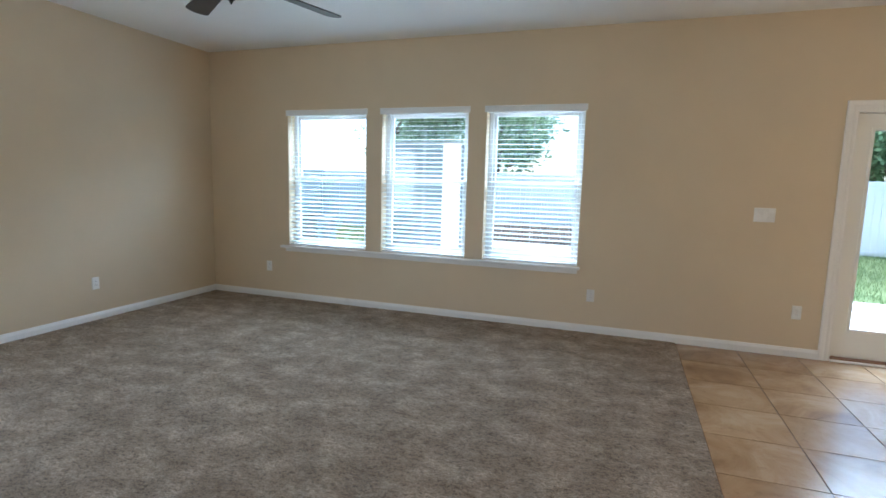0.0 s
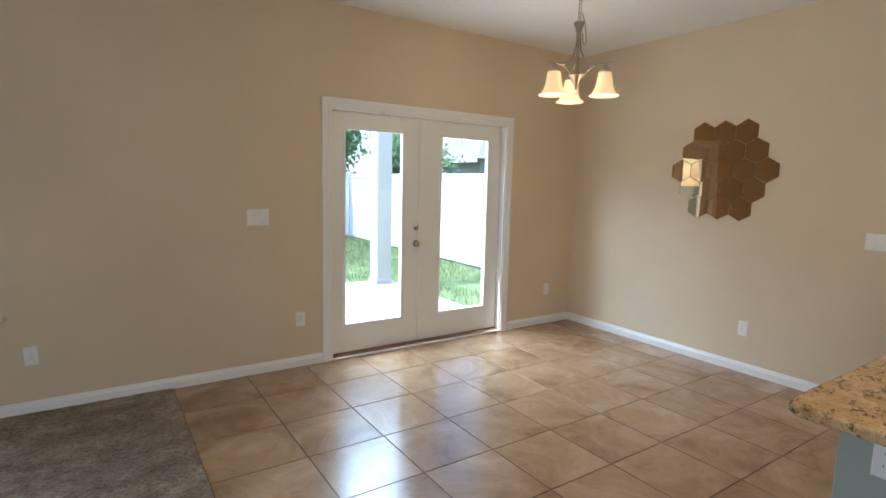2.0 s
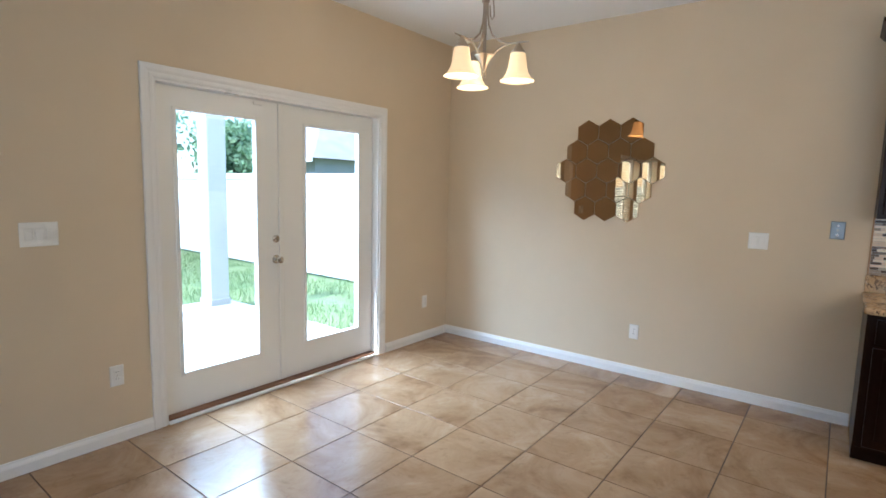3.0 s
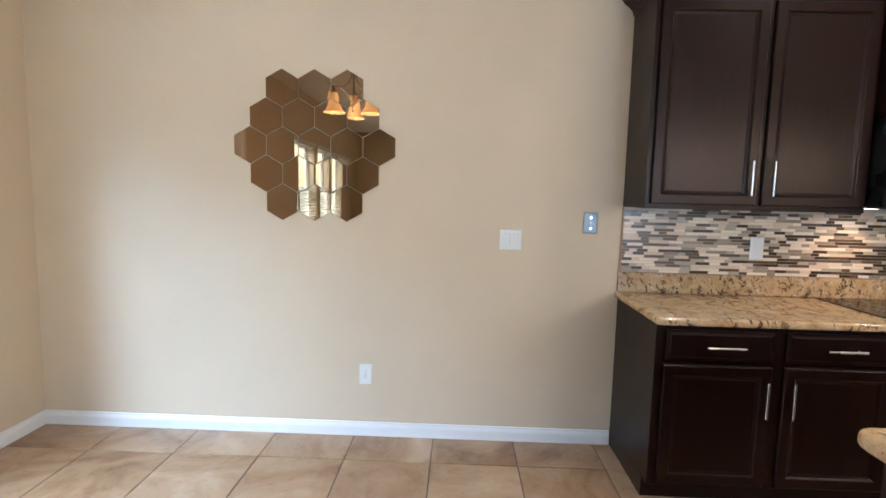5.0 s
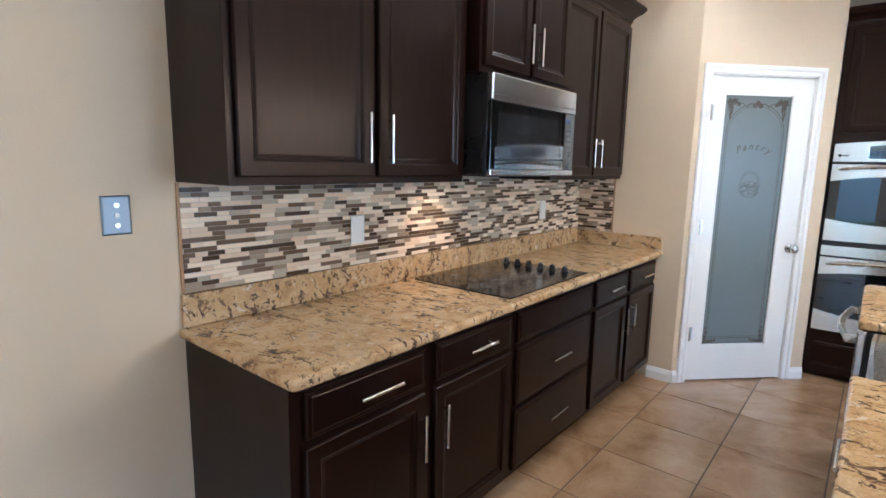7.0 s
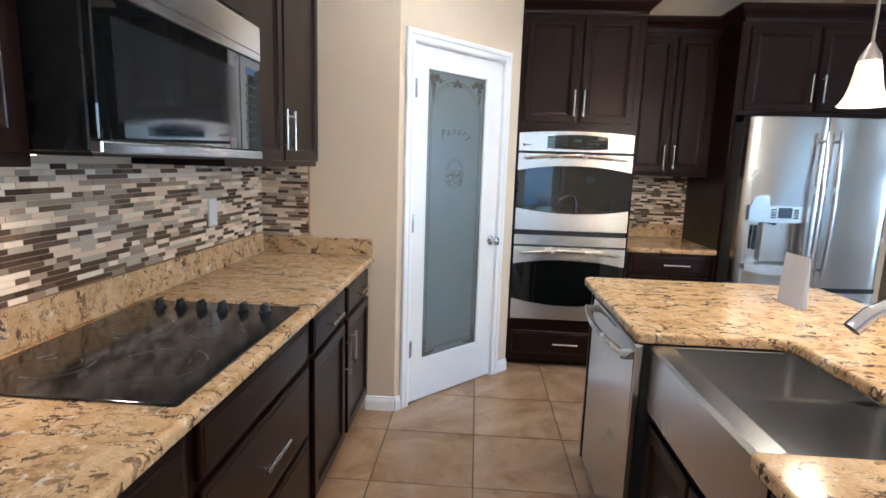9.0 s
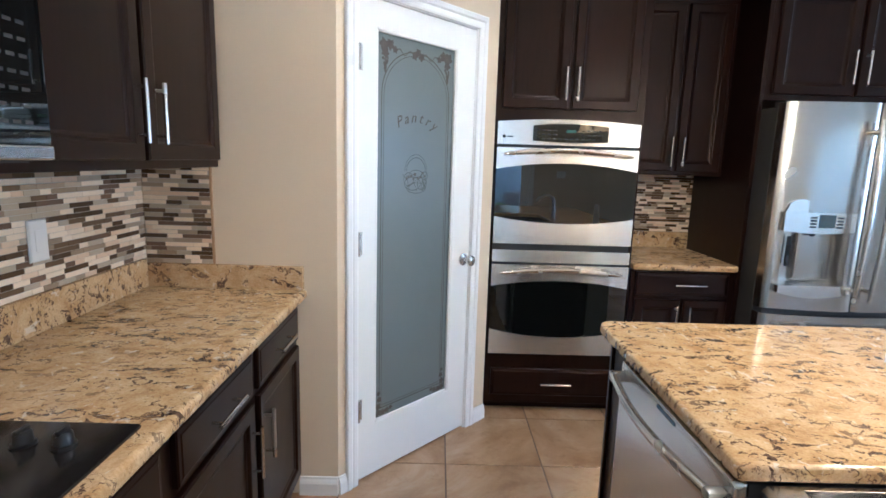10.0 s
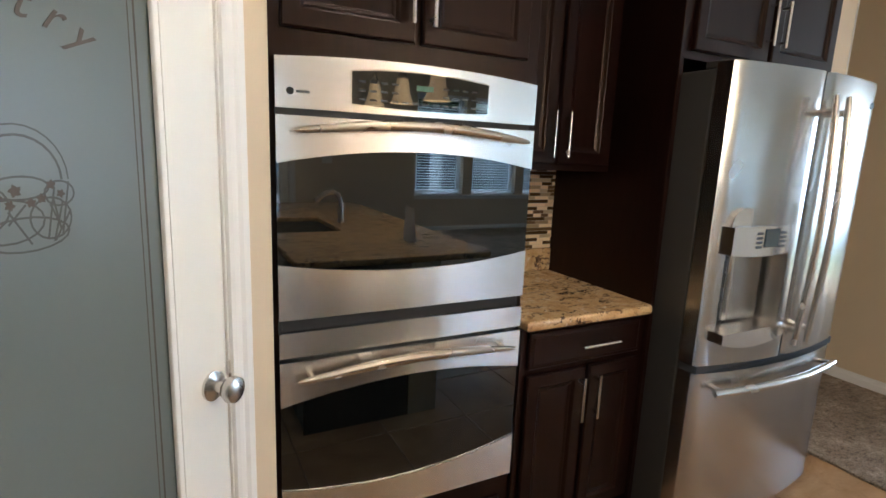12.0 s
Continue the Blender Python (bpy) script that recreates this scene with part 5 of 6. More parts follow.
def chandelier():
    cx, cy, LIFT = 3.33, 4.22, 0.03
    top = CEIL - LIFT
    c = thing("chandelier", pose(cx, cy, LIFT), "brushed metal three-arm chandelier with lit glass bell shades", "chandelier")
    part("ceiling_canopy", lathe(B(), [(0.065, top - 0.0005), (0.065, top - 0.010), (0.045, top - 0.028), (0.012, top - 0.036)], (0, 0, 0), 24), pewter, c, "", True)
    # chain links between canopy and stem
    zt, zb = top - 0.036, 2.605
    n = 9
    for k in range(n):
        z0 = zb + (zt - zb) * k / n - 0.006
        L = (zt - zb) / n + 0.012
        r = 0.011
        pts = []
        for j in range(17):
            a = 2 * math.pi * j / 16
            s = 0 if abs(math.sin(a)) < 0.05 else (1 if math.sin(a) > 0 else -1)
            u, v = r * math.cos(a), (L / 2 - r) * s + r * math.sin(a)
            pts.append((u if k % 2 else 0, 0 if k % 2 else u, z0 + L / 2 + v))
        part("chain_link", tube(B(), pts, 0.0028, 6, False), pewter, c)
    part("spare_chain", tube(B(), [(0.012, -0.012, 2.66), (0.026, -0.026, 2.60), (0.034, -0.034, 2.53), (0.036, -0.036, 2.475), (0.028, -0.028, 2.455), (0.020, -0.020, 2.475), (0.018, -0.018, 2.53)], 0.0040, 8), pewter, c)
    part("top_cup", lathe(B(), [(0.006, 2.612), (0.034, 2.604), (0.036, 2.596), (0.030, 2.580), (0.021, 2.560), (0.024, 2.548), (0.010, 2.538)], (0, 0, 0), 20), pewter, c, "", True)
    part("stem", cyl(B(), (0, 0, 2.235), (0, 0, 2.552), 0.0095, 12), pewter, c, "", True)
    part("bottom_cup", lathe(B(), [(0.056, 2.258), (0.058, 2.254), (0.036, 2.228), (0.020, 2.198), (0.010, 2.172), (0.006, 2.165)], (0, 0, 0), 20), pewter, c, "", True)
    ring = [(0.016 * math.cos(2 * math.pi * k / 14), 0, 2.148 + 0.016 * math.sin(2 * math.pi * k / 14)) for k in range(15)]
    part("finial_ring", tube(B(), ring, 0.0030, 6, False), pewter, c)
    R = 0.194
    for deg in (54, 174, 294):
        a = radians(deg)
        d = Vector((math.cos(a), math.sin(a), 0))
        bm = B()
        up = [(0.012, 2.55), (0.014, 2.48), (0.022, 2.42), (0.045, 2.365), (0.090, 2.328), (0.145, 2.314), (R, 2.318), (R + 0.060, 2.322)]
        tube(bm, [d * u + Vector((0, 0, z)) for u, z in up], [0.0055, 0.0055, 0.0055, 0.006, 0.006, 0.006, 0.0055, 0.003], 8)
        lowa = [(0.038, 2.240), (0.062, 2.270), (0.105, 2.302), (0.150, 2.315)]
        tube(bm, [d * u + Vector((0, 0, z)) for u, z in lowa], 0.006, 8)
        arm = part("arm", bm, pewter, c, "", True)
        p = d * R
        part("socket_cup", lathe(B(), [(0.008, 2.318), (0.014, 2.304), (0.026, 2.284), (0.042, 2.266), (0.043, 2.258)], (p.x, p.y, 0), 18), pewter, arm, "", True)
        prof = [(0.040, 2.263), (0.045, 2.245), (0.049, 2.215), (0.054, 2.180), (0.062, 2.152), (0.077, 2.125), (0.098, 2.108), (0.096, 2.1055), (0.075, 2.122), (0.059, 2.150), (0.051, 2.180), (0.046, 2.215), (0.042, 2.245), (0.037, 2.261)]
        part("shade", lathe(B(), prof, (p.x, p.y, 0), 28, "Z", False), shade_glass, arm, "glowing frosted glass bell shade", True).visible_shadow = False
        part("bulb", lathe(B(), [(0.010, 2.258), (0.012, 2.235), (0.024, 2.200), (0.029, 2.175), (0.023, 2.152), (0.006, 2.142)], (p.x, p.y, 0), 16), bulb_glow, arm, "", True).visible_shadow = False
        point_lamp("chandelier_light", (cx + p.x, cy + p.y, 2.165 + LIFT), 0.9, WARM, 0.025)
    return c


chandelier()


def island_pendant(y):
    """A small bell-shaded lamp on a rod over the seating edge of the island."""
    x, z = 2.42, 1.70
    p = thing("pendant_lamp", pose(x, y, z), "brushed metal pendant with lit glass bell shade", "pendant lamp", "pendants over the island")
    top = CEIL - z
    part("ceiling_canopy", lathe(B(), [(0.060, top - 0.0005), (0.060, top - 0.010), (0.040, top - 0.024), (0.008, top - 0.030)], (0, 0, 0), 24), pewter, p, "", True)
    part("rod", cyl(B(), (0, 0, 0.21), (0, 0, top - 0.028), 0.006, 12), pewter, p, "", True)
    part("socket_cup", lathe(B(), [(0.008, 0.225), (0.016, 0.208), (0.030, 0.185), (0.036, 0.168), (0.036, 0.160)], (0, 0, 0), 20), pewter, p, "", True)
    prof = [(0.034, 0.165), (0.040, 0.145), (0.045, 0.110), (0.052, 0.070), (0.062, 0.035), (0.076, 0.008), (0.084, 0.0), (0.082, -0.002), (0.073, 0.006), (0.059, 0.034), (0.049, 0.070), (0.042, 0.110), (0.037, 0.144), (0.031, 0.163)]
    part("shade", lathe(B(), prof, (0, 0, 0), 28, "Z", False), shade_glass, p, "glowing frosted glass bell shade", True).visible_shadow = False
    part("bulb", lathe(B(), [(0.010, 0.150), (0.013, 0.128), (0.024, 0.095), (0.028, 0.070), (0.022, 0.048), (0.006, 0.038)], (0, 0, 0), 16), bulb_glow, p, "", True).visible_shadow = False
    point_lamp("pendant_light", (x, y, z + 0.070), 3.8, WARM, 0.028)
    return p


for _y in (0.13, 0.66, 1.20):
    island_pendant(_y)


def ceiling_fan():
    cx, cy = -1.70, 2.98
    f = thing("ceiling_fan", pose(cx, cy, 0), "ceiling fan with grey-brown blades and glass bowl light", "ceiling fan")
    part("canopy", lathe(B(), [(0.07, CEIL - 0.0005), (0.068, CEIL - 0.03), (0.03, CEIL - 0.06)], (0, 0, 0), 24), pewter, f, "", True)
    part("downrod", cyl(B(), (0, 0, 2.64), (0, 0, CEIL - 0.05), 0.013, 12), pewter, f, "", True)
    part("motor_housing", lathe(B(), [(0.03, 2.665), (0.08, 2.65), (0.11, 2.61), (0.115, 2.56), (0.09, 2.525), (0.06, 2.515)], (0, 0, 0), 28), pewter, f, "", True)
    part("glass_bowl", lathe(B(), [(0.06, 2.514), (0.125, 2.508), (0.135, 2.495), (0.120, 2.462), (0.085, 2.438), (0.04, 2.426), (0.012, 2.424)], (0, 0, 0), 28), fan_bowl, f, "milky glass bowl", True)
    part("finial", lathe(B(), [(0.020, 2.428), (0.022, 2.420), (0.012, 2.410), (0.006, 2.400), (0.004, 2.393)], (0, 0, 0), 14), black_plastic, f, "", True)
    for k in range(5):
        a = 3 + 72 * k
        bm = slab(B(), rounded([(0.20, -0.050), (0.78, -0.072), (0.81, 0.0), (0.78, 0.072), (0.20, 0.050)], [0.02, 0.03, 0.03, 0.03, 0.02]), -0.004, 0.004, 0.001, 1)
        b = part("blade", bm, blade_wood, f, "grey-brown wooden blade")
        b.matrix_basis = pose(0, 0, 2.535, 0, 0, a) @ pose(0, 0, 0, 10, 0, 0)
        ir = part("blade_iron", box(0.08, 0.26, -0.018, 0.018, 0.004, 0.010, 0.002), pewter, b)
    return f


ceiling_fan()


# unseen ceiling lamps, added to brighten the kitchen
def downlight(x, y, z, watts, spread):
    d = thing("downlight", pose(x, y, z), "unseen round recessed ceiling downlight, lit, added for kitchen fill", "downlight", "kitchen downlights")
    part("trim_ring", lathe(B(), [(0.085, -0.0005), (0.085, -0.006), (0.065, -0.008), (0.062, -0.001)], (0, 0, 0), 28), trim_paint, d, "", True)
    part("lens", lathe(B(), [(0.060, -0.0012), (0.060, -0.003)], (0, 0, 0), 24), lens_glow, d)
    spot_lamp("unseen_downlight_lamp", (x, y, z - 0.012), watts, (1.0, 0.83, 0.62), spread, 0.6, 0.06)
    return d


# the first follows the bright pantry wall top; the other two are added fill
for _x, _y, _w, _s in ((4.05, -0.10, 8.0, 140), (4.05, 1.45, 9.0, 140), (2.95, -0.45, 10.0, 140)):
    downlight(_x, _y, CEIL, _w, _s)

# ---- switches, outlets, plates ----


def plate(name, m, w, h, label, category, kind_of, material=None, group=""):
    """A wall plate facing -y in its own frame."""
    p = thing(name, m, label, category, group)
    bm = B()
    relief(bm, -w / 2, w / 2, -h / 2, h / 2, [(0, 0), (0, 0.003), (0.004, 0.006), (0.007, 0.0065)], -0.0008)
    part("plate", bm, material or plate_plastic, p)
    if kind_of[0] == "rocker":
        n = kind_of[1]
        for k in range(n):
            x = (k - (n - 1) / 2) * 0.046
            r = box(x - 0.0165, x + 0.0165, -0.012, -0.0075, -0.033, 0.033, 0.002)
            for v in r.verts:
                v.co.y += 0.0025 * (v.co.z / 0.033) * (1 if k % 2 else -1)
            part("rocker", r, plate_plastic, p)
    elif kind_of[0] == "duplex":
        for s in (-1, 1):
            bm = slab(B(), rounded([(-0.017, s * 0.020 - 0.014), (0.017, s * 0.020 - 0.014), (0.017, s * 0.020 + 0.014), (-0.017, s * 0.020 + 0.014)], [0.008] * 4), 0.0, 0.002, 0.0)
            bm.transform(Matrix.Translation((0, -0.0075, 0)) @ Euler((radians(90), 0, 0)).to_matrix().to_4x4())
            q = part("receptacle", bm, plate_plastic, p)
            b = B()
            for xx in (-0.0065, 0.0065):
                bx(b, xx - 0.001, xx + 0.001, -0.0100, -0.0096, s * 0.020 - 0.001, s * 0.020 + 0.007)
            part("slot", b, rubber_dark, q)
        part("screw", lathe(B(), [(0.003, -0.0073), (0.003, -0.0083)], (0, 0, 0), 10, "Y"), nickel, p)
    elif kind_of[0] == "gfci":
        part("receptacle", box(-0.0165, 0.0165, -0.0095, -0.0075, -0.033, 0.033, 0.001), plate_plastic, p)
    elif kind_of[0] == "jack":
        for zz in (-0.030, 0.0, 0.030):
            part("jack_port", lathe(B(), [(0.0075, -0.0073), (0.0075, -0.0115), (0.004, -0.0115)], (0, 0, zz), 12, "Y"), pewter if zz == 0 else nickel, p)
    return p


def on_north(x, z):
    return pose(x, NW, z)


def on_east(y, z, x=EW):
    return pose(x, y, z, 0, 0, FACE_W)


plate("light_switch", on_north(1.580, 1.238), 0.165, 0.124, "white three-gang rocker switch plate beside the doors", "switch", ("rocker", 3))
plate("light_switch", on_east(2.967, 1.198), 0.125, 0.118, "white two-gang rocker switch plate", "switch", ("rocker", 2))
for _m in (on_north(-3.62, 0.385), on_north(0.160, 0.380), on_north(1.902, 0.398), on_north(4.690, 0.388), on_east(3.793, 0.374), pose(WW, 4.16, 0.373, 0, 0, 90)):
    plate("wall_outlet", _m, 0.074, 0.122, "white duplex wall outlet above the baseboard", "outlet", ("duplex",), group="wall outlets")
plate("cable_plate", on_east(2.522, 1.303), 0.080, 0.118, "brushed metal cable jack plate", "wall plate", ("jack",), plate_metal)
for _y in (1.592, -0.036):
    plate("wall_outlet", on_east(_y, 1.186, EW - 0.0105), 0.074, 0.122, "cream outlet set in the mosaic backsplash", "outlet", ("gfci",), group="backsplash outlets")

plate("wall_outlet", pose(2.672, -1.9895, 1.17, 0, 0, FACE_N), 0.074, 0.122, "cream outlet set in the nook backsplash", "outlet", ("duplex",), group="backsplash outlets")

plate("wall_outlet", pose(2.530, 2.137, 0.722, 0, 0, FACE_W), 0.074, 0.122, "white outlet on the grey-green island back", "outlet", ("duplex",))

# ---- hexagonal mirrors ----


def hex_mesh(r, t):
    bm = B()
    rings = []
    for rr, yy in ((r, 0.0), (r, -t * 0.6), (r - 0.0012, -t)):
        rings.append([bm.verts.new((rr * math.sin(math.pi * k / 3), yy, rr * math.cos(math.pi * k / 3))) for k in range(6)])
    for a, b in zip(rings, rings[1:]):
        for k in range(6):
            bm.faces.new((a[k], a[(k + 1) % 6], b[(k + 1) % 6], b[k]))
    bm.faces.new(rings[0])
    bm.faces.new(rings[-1])
    bmesh.ops.recalc_face_normals(bm, faces=bm.faces[:])
    me = bpy.data.meshes.new("hexagonal_mirror")
    bm.to_mesh(me)
    bm.free()
    me.materials.append(mirror)
    return me


_hex = hex_mesh(0.1045, 0.004)
_rh = random.Random(11)
for _row, _n in enumerate((3, 4, 5, 4, 3)):
    for _k in range(_n):
        o = new("hexagonal_mirror", _hex)
        yy = 4.095 - (_k - (_n - 1) / 2) * 0.1845
        zz = 1.6975 + (2 - _row) * 0.1597
        o.matrix_basis = on_east(yy, zz, EW - 0.0035) @ pose(0, 0, 0, _rh.uniform(-0.3, 0.3), 0, _rh.uniform(-0.3, 0.3))
        tagged(o, "hexagonal frameless mirror tile stuck on the wall", "mirror", "honeycomb of wall mirrors")

# the far hall opening's white casing
tagged(part("door_casing", box(-0.2695, -0.250, -2.172, -2.068, 0, 2.62, 0.004, 2), trim_paint), "white door casing on the hall wall", "casing", kind="structure")

# ---- outside ----
structure("ground", box(-400, 400, -400, 400, -0.62, -0.16), lawn, "flat lawn ground reaching the horizon", "ground")
structure("patio", box(-1.5, 4.58, NW + 0.2, 9.27, -0.40, -0.085, 0.01), concrete, "pale concrete patio slab outside the doors", "patio")
structure("gravel_bed", box(-4.2, 2.4, 9.272, 14.55, -0.40, -0.135, 0.01), gravel, "pale gravel bed in front of the stone border", "gravel")
structure("house_plinth", box(WW - 0.15, EW + 0.15, -5.15, NW + 0.2, -0.60, -0.121), concrete, "concrete slab under the house", "foundation")

bm = box(4.185, 4.435, 8.925, 9.175, -0.086, 2.75, 0.006)
bx(bm, 4.170, 4.450, 8.910, 9.190, -0.0855, 0.0, 0.006)
tagged(part("porch_column", bm, stucco), "square cream stucco porch column on the patio", "column")
tagged(part("porch_beam", box(-1.45, 4.505, 8.945, 9.205, 2.751, 3.05, 0.01), stucco), "cream stucco porch beam on the column", "beam")


def fence(x0, y0, x1, y1, group):
    L = math.hypot(x1 - x0, y1 - y0)
    ang = math.degrees(math.atan2(y1 - y0, x1 - x0))
    n = max(1, round(L / 2.4))
    fe = thing("vinyl_fence", pose(x0, y0, -0.17, 0, 0, ang), "tall white vinyl privacy fence round the yard", "fence", group)
    H = 1.90
    for k in range(n + 1):
        x = L * k / n
        bm = box(x - 0.06, x + 0.06, -0.06, 0.06, 0, H + 0.05)
        bx(bm, x - 0.075, x + 0.075, -0.075, 0.075, H + 0.05, H + 0.075, 0.01)
        part("post", bm, fence_vinyl, fe)
    for k in range(n):
        a, b = L * k / n + 0.06, L * (k + 1) / n - 0.06
        bm = box(a, b, -0.03, 0.03, 0.05, 0.17, 0.005)
        bx(bm, a, b, -0.03, 0.03, H - 0.13, H, 0.005)
        m = int((b - a) / 0.16)
        for j in range(m):
            c = a + (b - a) * j / m
            bx(bm, c + 0.002, c + (b - a) / m - 0.002, -0.014, 0.014, 0.17, H - 0.13)
        part("panel", bm, fence_vinyl, fe)
    return fe


fence(6.80, -3.0, 6.95, 16.2, "yard fences")
fence(6.95, 16.2, -17.0, 16.2, "yard fences")
fence(-9.5, 16.2, -9.5, -2.0, "yard fences")


def grass():
    """Blades over the part of the lawn near the doors and windows."""
    rg = np.random.RandomState(3)
    n = 60000
    x = rg.uniform(-9, 6.7, n)
    y = rg.uniform(6.0, 16.1, n)
    keep = ~((x > -1.52) & (x < 4.62) & (y < 9.3))
    bald = np.array([noise.noise((a * 0.8, b * 0.8, 7)) for a, b in zip(x, y)])
    keep &= ~((x > -4.25) & (x < 2.45) & (y > 9.2) & (y < 14.7))
    keep &= bald > -0.35
    x, y = x[keep], y[keep]
    n = len(x)
    h = rg.uniform(0.04, 0.13, n)
    near = np.minimum(np.abs(x - 6.85), np.abs(y - 16.1)) < 0.25
    h[near] *= 2.0
    a = rg.uniform(0, 6.283, n)
    w = 0.006
    lean = rg.uniform(-0.05, 0.05, (n, 2))
    v = np.empty((n, 3, 3))
    v[:, 0] = np.stack([x - w * np.cos(a), y - w * np.sin(a), np.full(n, -0.162)], 1)
    v[:, 1] = np.stack([x + w * np.cos(a), y + w * np.sin(a), np.full(n, -0.162)], 1)
    v[:, 2] = np.stack([x + lean[:, 0], y + lean[:, 1], -0.162 + h], 1)
    me = bpy.data.meshes.new("grass")
    me.from_pydata(v.reshape(-1, 3).tolist(), [], np.arange(3 * n).reshape(-1, 3).tolist())
    me.materials.append(blade_green)
    return tagged(new("grass", me), "sunlit green lawn grass", "grass", kind="stuff")


grass()


def tree(x, y, h, spread, seed, n_leaf=9000):
    r = random.Random(seed)
    t = thing("tree", pose(x, y, -0.17), "leafy green tree behind the fence", "tree", "garden trees")
    bm = B()
    tips = []

    def limb(p, d, length, rad, depth):
        pts, rr = [p], [rad]
        q = p
        for k in range(4):
            d = (d + Vector((r.uniform(-0.2, 0.2), r.uniform(-0.2, 0.2), r.uniform(-0.05, 0.15)))).normalized()
            q = q + d * length / 4
            pts.append(q)
            rr.append(rad * (1 - 0.16 * (k + 1)))
        tube(bm, pts, rr, 7, True)
        if depth == 0:
            tips.extend(pts[2:])
            return
        tips.append(q)
        for k in range(4 if depth > 1 else 3):
            a = r.uniform(0, 6.28)
            nd = (d * 0.55 + Vector((math.cos(a), math.sin(a), r.uniform(0.0, 0.6))) * 0.8).normalized()
            limb(pts[r.choice((2, 3, 4))], nd, length * r.uniform(0.5, 0.75), rad * 0.45, depth - 1)
    limb(Vector((0, 0, 0)), Vector((0, 0, 1)), h * 0.5, h * 0.028, 2)
    part("trunk", bm, bark, t, "rough brown trunk", True)
    rg = np.random.RandomState(seed)
    c = np.array([tuple(p) for p in tips])
    i = rg.randint(0, len(c), n_leaf)
    p = c[i] + rg.normal(0, spread * 0.10, (n_leaf, 3))
    s = rg.uniform(0.05, 0.12, n_leaf)[:, None]
    u = rg.normal(size=(n_leaf, 3))
    u /= np.linalg.norm(u, axis=1, keepdims=True)
    w = np.cross(u, rg.normal(size=(n_leaf, 3)))
    w /= np.linalg.norm(w, axis=1, keepdims=True)
    v = np.stack([p - u * s, p + w * s * 0.5, p + u * s, p - w * s * 0.5], 1)
    me = bpy.data.meshes.new("crown")
    me.from_pydata(v.reshape(-1, 3).tolist(), [], np.arange(4 * n_leaf).reshape(-1, 4).tolist())
    me.materials.append(leaf_green)
    o = new("crown", me)
    o.parent = t
    tagged(o, "uneven crown of small green leaves")
    return t


for _x, _y, _h, _s, _seed in ((5.2, 18.5, 6.0, 4.0, 1), (7.4, 18.4, 5.0, 3.5, 2), (-5.9, 17.8, 5.5, 3.4, 3), (-7.5, 18.4, 6.0, 4.5, 4), (9.0, 15.4, 4.2, 2.6, 5), (1.0, 19.5, 5.5, 4.0, 6), (-3.7, 17.7, 6.0, 2.8, 8)):
    tree(_x, _y, _h, _s, _seed)


def neighbour_house(x, y):
    h = thing("neighbour_house", pose(x, y, -0.17), "pale neighbouring house with dark hipped roof", "house")
    part("wall", box(0, 9, 0, 7, 0, 2.7), stucco, h)
    bm = B()
    lo = [bm.verts.new(p) for p in ((-0.5, -0.5, 2.7), (9.5, -0.5, 2.7), (9.5, 7.5, 2.7), (-0.5, 7.5, 2.7))]
    hi = [bm.verts.new((3.2, 3.5, 4.6)), bm.verts.new((5.8, 3.5, 4.6))]
    bm.faces.new(lo)
    bm.faces.new((lo[0], lo[1], hi[1], hi[0]))
    bm.faces.new((lo[1], lo[2], hi[1]))
    bm.faces.new((lo[2], lo[3], hi[0], hi[1]))
    bm.faces.new((lo[3], lo[0], hi[0]))
    part("roof", bm, roof_felt, h)
    part("fascia", box(-0.52, -0.50, -0.5, 7.5, 2.55, 2.72), vinyl_white, h)
    for k in range(3):
        w = part("window", box(-0.03, -0.001, 1.0 + 2 * k, 2.0 + 2 * k, 1.0, 2.1, 0.01), vinyl_white, h)
        part("pane", box(-0.036, -0.0305, 1.06 + 2 * k, 1.94 + 2 * k, 1.06, 2.04), oven_glass, w)
    return h


neighbour_house(13.6, 18.6)


def shed():
    s = thing("garden_shed", pose(-4.95, 11.4, -0.17), "grey clapboard garden shed with white corner boards", "shed")
    W, D, H = 1.95, 1.6, 2.45
    part("body", box(0, W, 0, D, 0, H), shed_grey, s)
    for k in range(15):
        part("clapboard", box(0.004, W - 0.39, -0.016, -0.001, 0.03 + 0.16 * k, 0.182 + 0.16 * k, 0.003), shed_grey, s)
    part("corner_board", box(W - 0.385, W + 0.02, -0.022, -0.001, 0, H), vinyl_white, s, "white corner board")
    bm = B()
    v = [bm.verts.new(p) for p in ((-0.15, -0.15, H), (W + 0.15, -0.15, H), (W + 0.15, D + 0.15, H + 0.18), (-0.15, D + 0.15, H + 0.18))]
    f1 = bm.faces.new(v)
    bmesh.ops.solidify(bm, geom=[f1], thickness=0.07)
    part("roof", bm, roof_felt, s)
    return s


shed()


def condenser():
    c = thing("air_conditioner", pose(-6.35, 9.9, -0.165), "grey outdoor air conditioner condenser on the lawn", "air conditioner")
    part("cabinet", box(0, 0.75, 0, 0.75, 0.04, 0.80, 0.02, 2), shed_grey, c)
    part("pad", box(-0.05, 0.80, -0.05, 0.80, 0, 0.0395), concrete, c)
    for k in range(14):
        part("louvre", box(0.05, 0.70, -0.012, -0.001, 0.10 + 0.046 * k, 0.122 + 0.046 * k, 0.002), roof_felt, c)
    part("fan_grille", lathe(B(), [(0.30, 0.8005), (0.30, 0.815), (0.27, 0.815), (0.27, 0.8005)], (0.375, 0.375, 0), 24), roof_felt, c)
    return c


condenser()


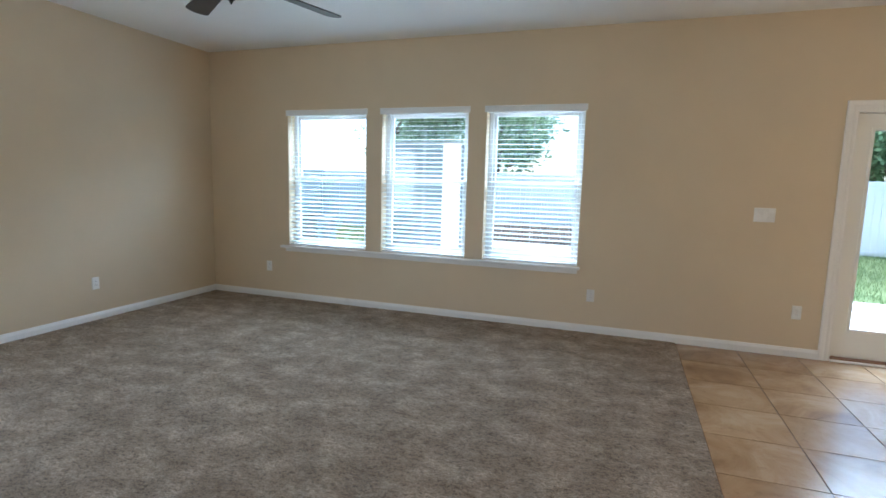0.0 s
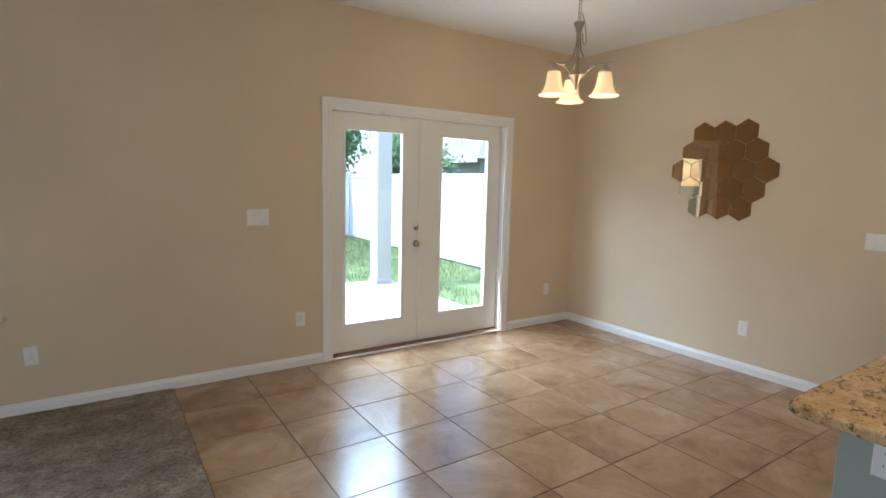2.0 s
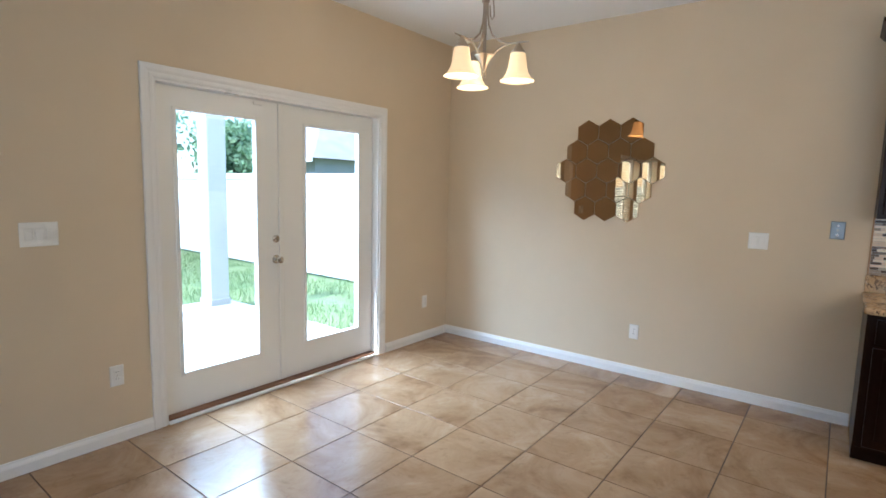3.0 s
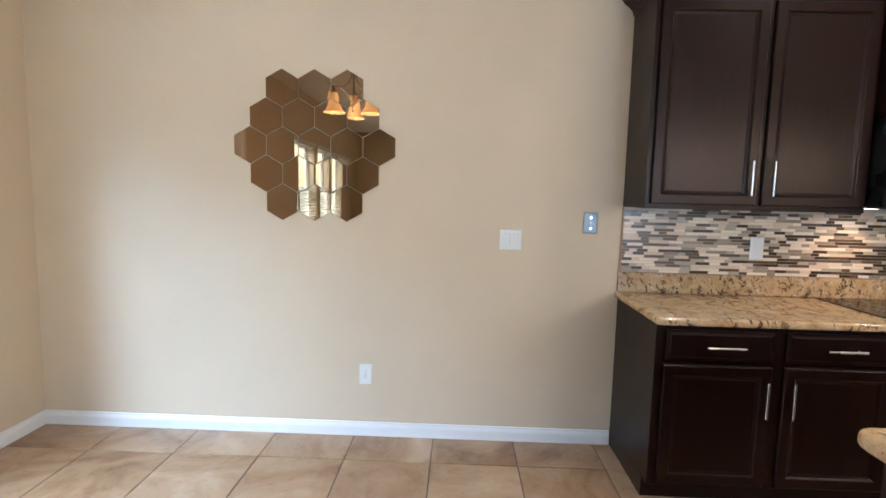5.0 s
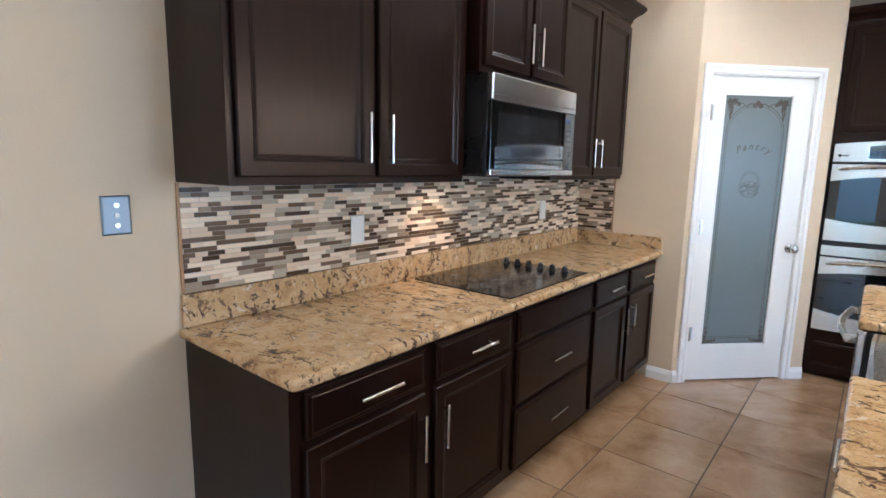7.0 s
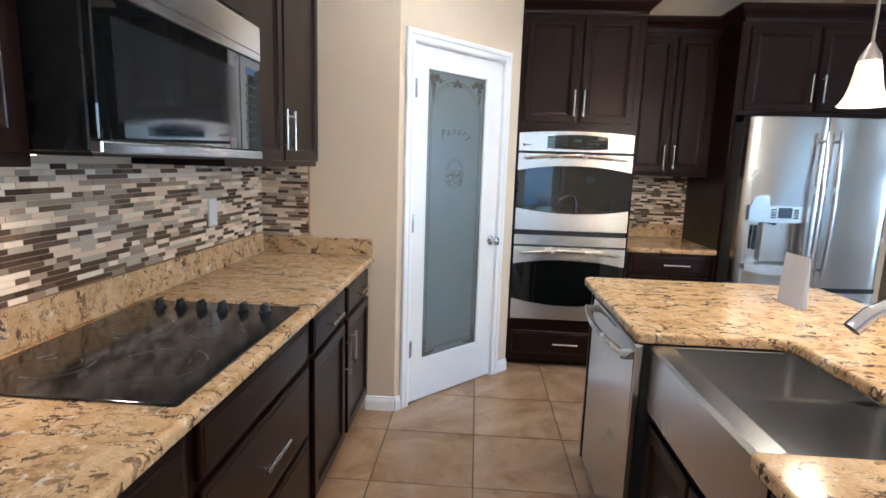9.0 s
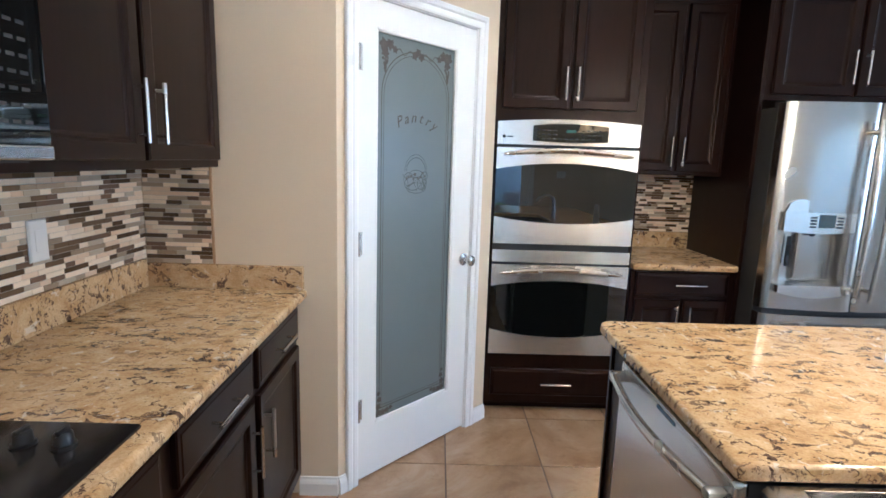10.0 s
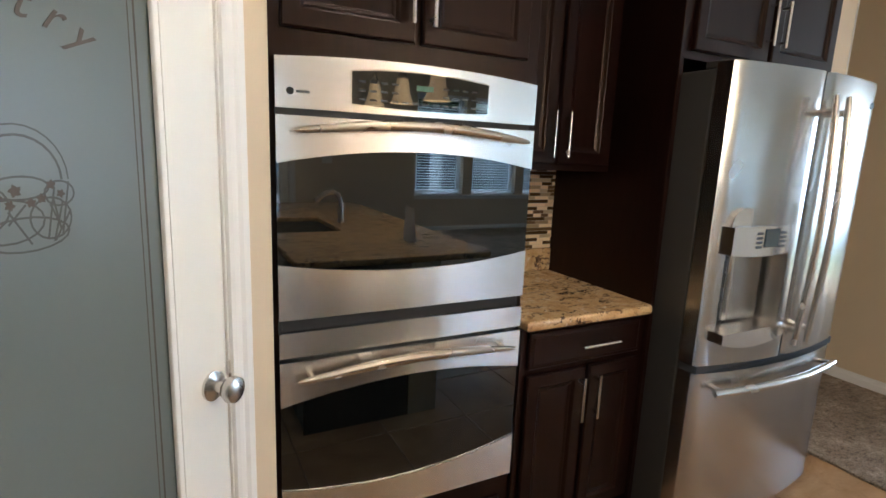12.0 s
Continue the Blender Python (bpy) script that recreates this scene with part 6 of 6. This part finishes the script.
def stone_edging():
    t = thing("stone_edging", pose(0, 0, -0.165), "low dry-stacked brown field stone border", "stone border")
    r = random.Random(9)
    bm = B()
    for row in range(4):
        x = -3.6
        while x < 1.4:
            w = r.uniform(0.16, 0.38)
            y = 14.6 + r.uniform(-0.03, 0.03)
            bx(bm, x, x + w - 0.012, y, y + 0.25, 0.135 * row + 0.001, 0.135 * row + 0.128, 0.02)
            x += w
    part("stones", bm, stone_mat, t)
    return t


stone_edging()

# ---- floor tiles and mosaic, piece by piece ----


def cut_mesh(name, w, d, h, bev, material):
    bm = box(-w / 2, w / 2, -d / 2, d / 2, -h, 0.0)
    es = [e for e in bm.edges if e.verts[0].co.z > -1e-6 and e.verts[1].co.z > -1e-6]
    bmesh.ops.bevel(bm, geom=es, offset=bev, segments=1, affect="EDGES")
    me = bpy.data.meshes.new(name)
    bm.to_mesh(me)
    bm.free()
    me.materials.append(material)
    return me


_cuts = {}


def tile_floor():
    i0 = -2
    j0 = math.floor((-2.0 - TILE_Y0) / PITCH)
    for i in range(i0, 8):
        for j in range(j0, 5):
            x0, x1 = (CARPET_X + 0.004 if i == i0 else TILE_X0 + i * PITCH), min(TILE_X0 + (i + 1) * PITCH, EW)
            y0, y1 = max(TILE_Y0 + j * PITCH, -2.0), min(TILE_Y0 + (j + 1) * PITCH, NW + 0.02)
            w, d = x1 - x0 - 0.006, y1 - y0 - 0.006
            if w < 0.02 or d < 0.02:
                continue
            key = (round(w, 3), round(d, 3))
            if key not in _cuts:
                _cuts[key] = cut_mesh("tile", w, d, 0.008, 0.0012, tile_mat)
            share("tile", _cuts[key], floor, ((x0 + x1) / 2, (y0 + y1) / 2, 0.0), Euler((radians(random.uniform(-0.03, 0.03)), radians(random.uniform(-0.03, 0.03)), 0)))


tile_floor()


def mosaic(name, m, length, z0, z1, seed, label, pieces_from, pieces_to):
    """Thin glass and stone strips in staggered rows, facing -y, x along the wall."""
    r = random.Random(seed)
    t = thing(name, m, label, "backsplash", kind="structure")
    part("setting_bed", box(0, length, -0.005, -0.0005, z0, z1), mosaic_grout, t)
    rows = round((z1 - z0) / 0.0165)
    ph = (z1 - z0) / rows
    lengths = (0.044, 0.060, 0.078, 0.112)
    meshes = {}
    rest = B()
    count = 0
    for k in range(rows):
        x = -r.uniform(0, 0.06)
        while x < length:
            w = r.choice(lengths)
            a, b = max(x, 0.0005), min(x + w, length - 0.0005)
            x += w
            if b - a < 0.006:
                continue
            zc = z0 + ph * (k + 0.5)
            t_out = 0.0085 + r.uniform(-0.0006, 0.0006)
            if pieces_from <= (a + b) / 2 <= pieces_to and abs(b - a - w) < 1e-6 and count < 300:
                if w not in meshes:
                    bm = box(-w / 2 + 0.0006, w / 2 - 0.0006, -0.0035, 0, -ph / 2 + 0.0009, ph / 2 - 0.0009)
                    me = bpy.data.meshes.new("mosaic_tile")
                    bm.to_mesh(me)
                    bm.free()
                    me.materials.append(mosaic_piece)
                    meshes[w] = me
                share("mosaic_tile", meshes[w], t, ((a + b) / 2, -t_out + 0.0035, zc))
                count += 1
            else:
                verts = [rest.verts.new(p) for p in ((a + 0.0006, -0.005, zc - ph / 2 + 0.0009), (b - 0.0006, -0.005, zc - ph / 2 + 0.0009), (b - 0.0006, -0.005, zc + ph / 2 - 0.0009), (a + 0.0006, -0.005, zc + ph / 2 - 0.0009))]
                front = [rest.verts.new((v.co.x, -t_out, v.co.z)) for v in verts]
                rest.faces.new(front)
                for q in range(4):
                    rest.faces.new((verts[q], verts[(q + 1) % 4], front[(q + 1) % 4], front[q]))
    o = part("mosaic_strips", rest, mosaic_rest, t)
    o["kind"] = "stuff"
    return t


_ml = "brown and cream glass mosaic strip backsplash"
mosaic("backsplash", pose(EW, 2.338, 0, 0, 0, FACE_W), 2.936, 1.031, 1.399, 21, _ml, 0.62, 1.25)
mosaic("backsplash", pose(5.044, -0.600, 0, 0, 0, FACE_N), 0.262, 1.013, 1.399, 22, _ml, 0, 0)
mosaic("backsplash", pose(2.793, -2.000, 0, 0, 0, FACE_N), 0.590, 1.021, 1.399, 23, _ml, 0, 0)
for _m, _l in ((pose(EW, 2.3475, 0, 0, 0, FACE_W), 1.031), (pose(4.7815, -0.600, 0, 0, 0, FACE_N), 1.013)):
    o = part("edge_strip", box(0, 0.009, -0.010, -0.0005, _l, 1.399, 0.001), wood_trim)
    o.matrix_basis = _m
    tagged(o, "thin brown wooden strip edging the mosaic", "trim", kind="structure")
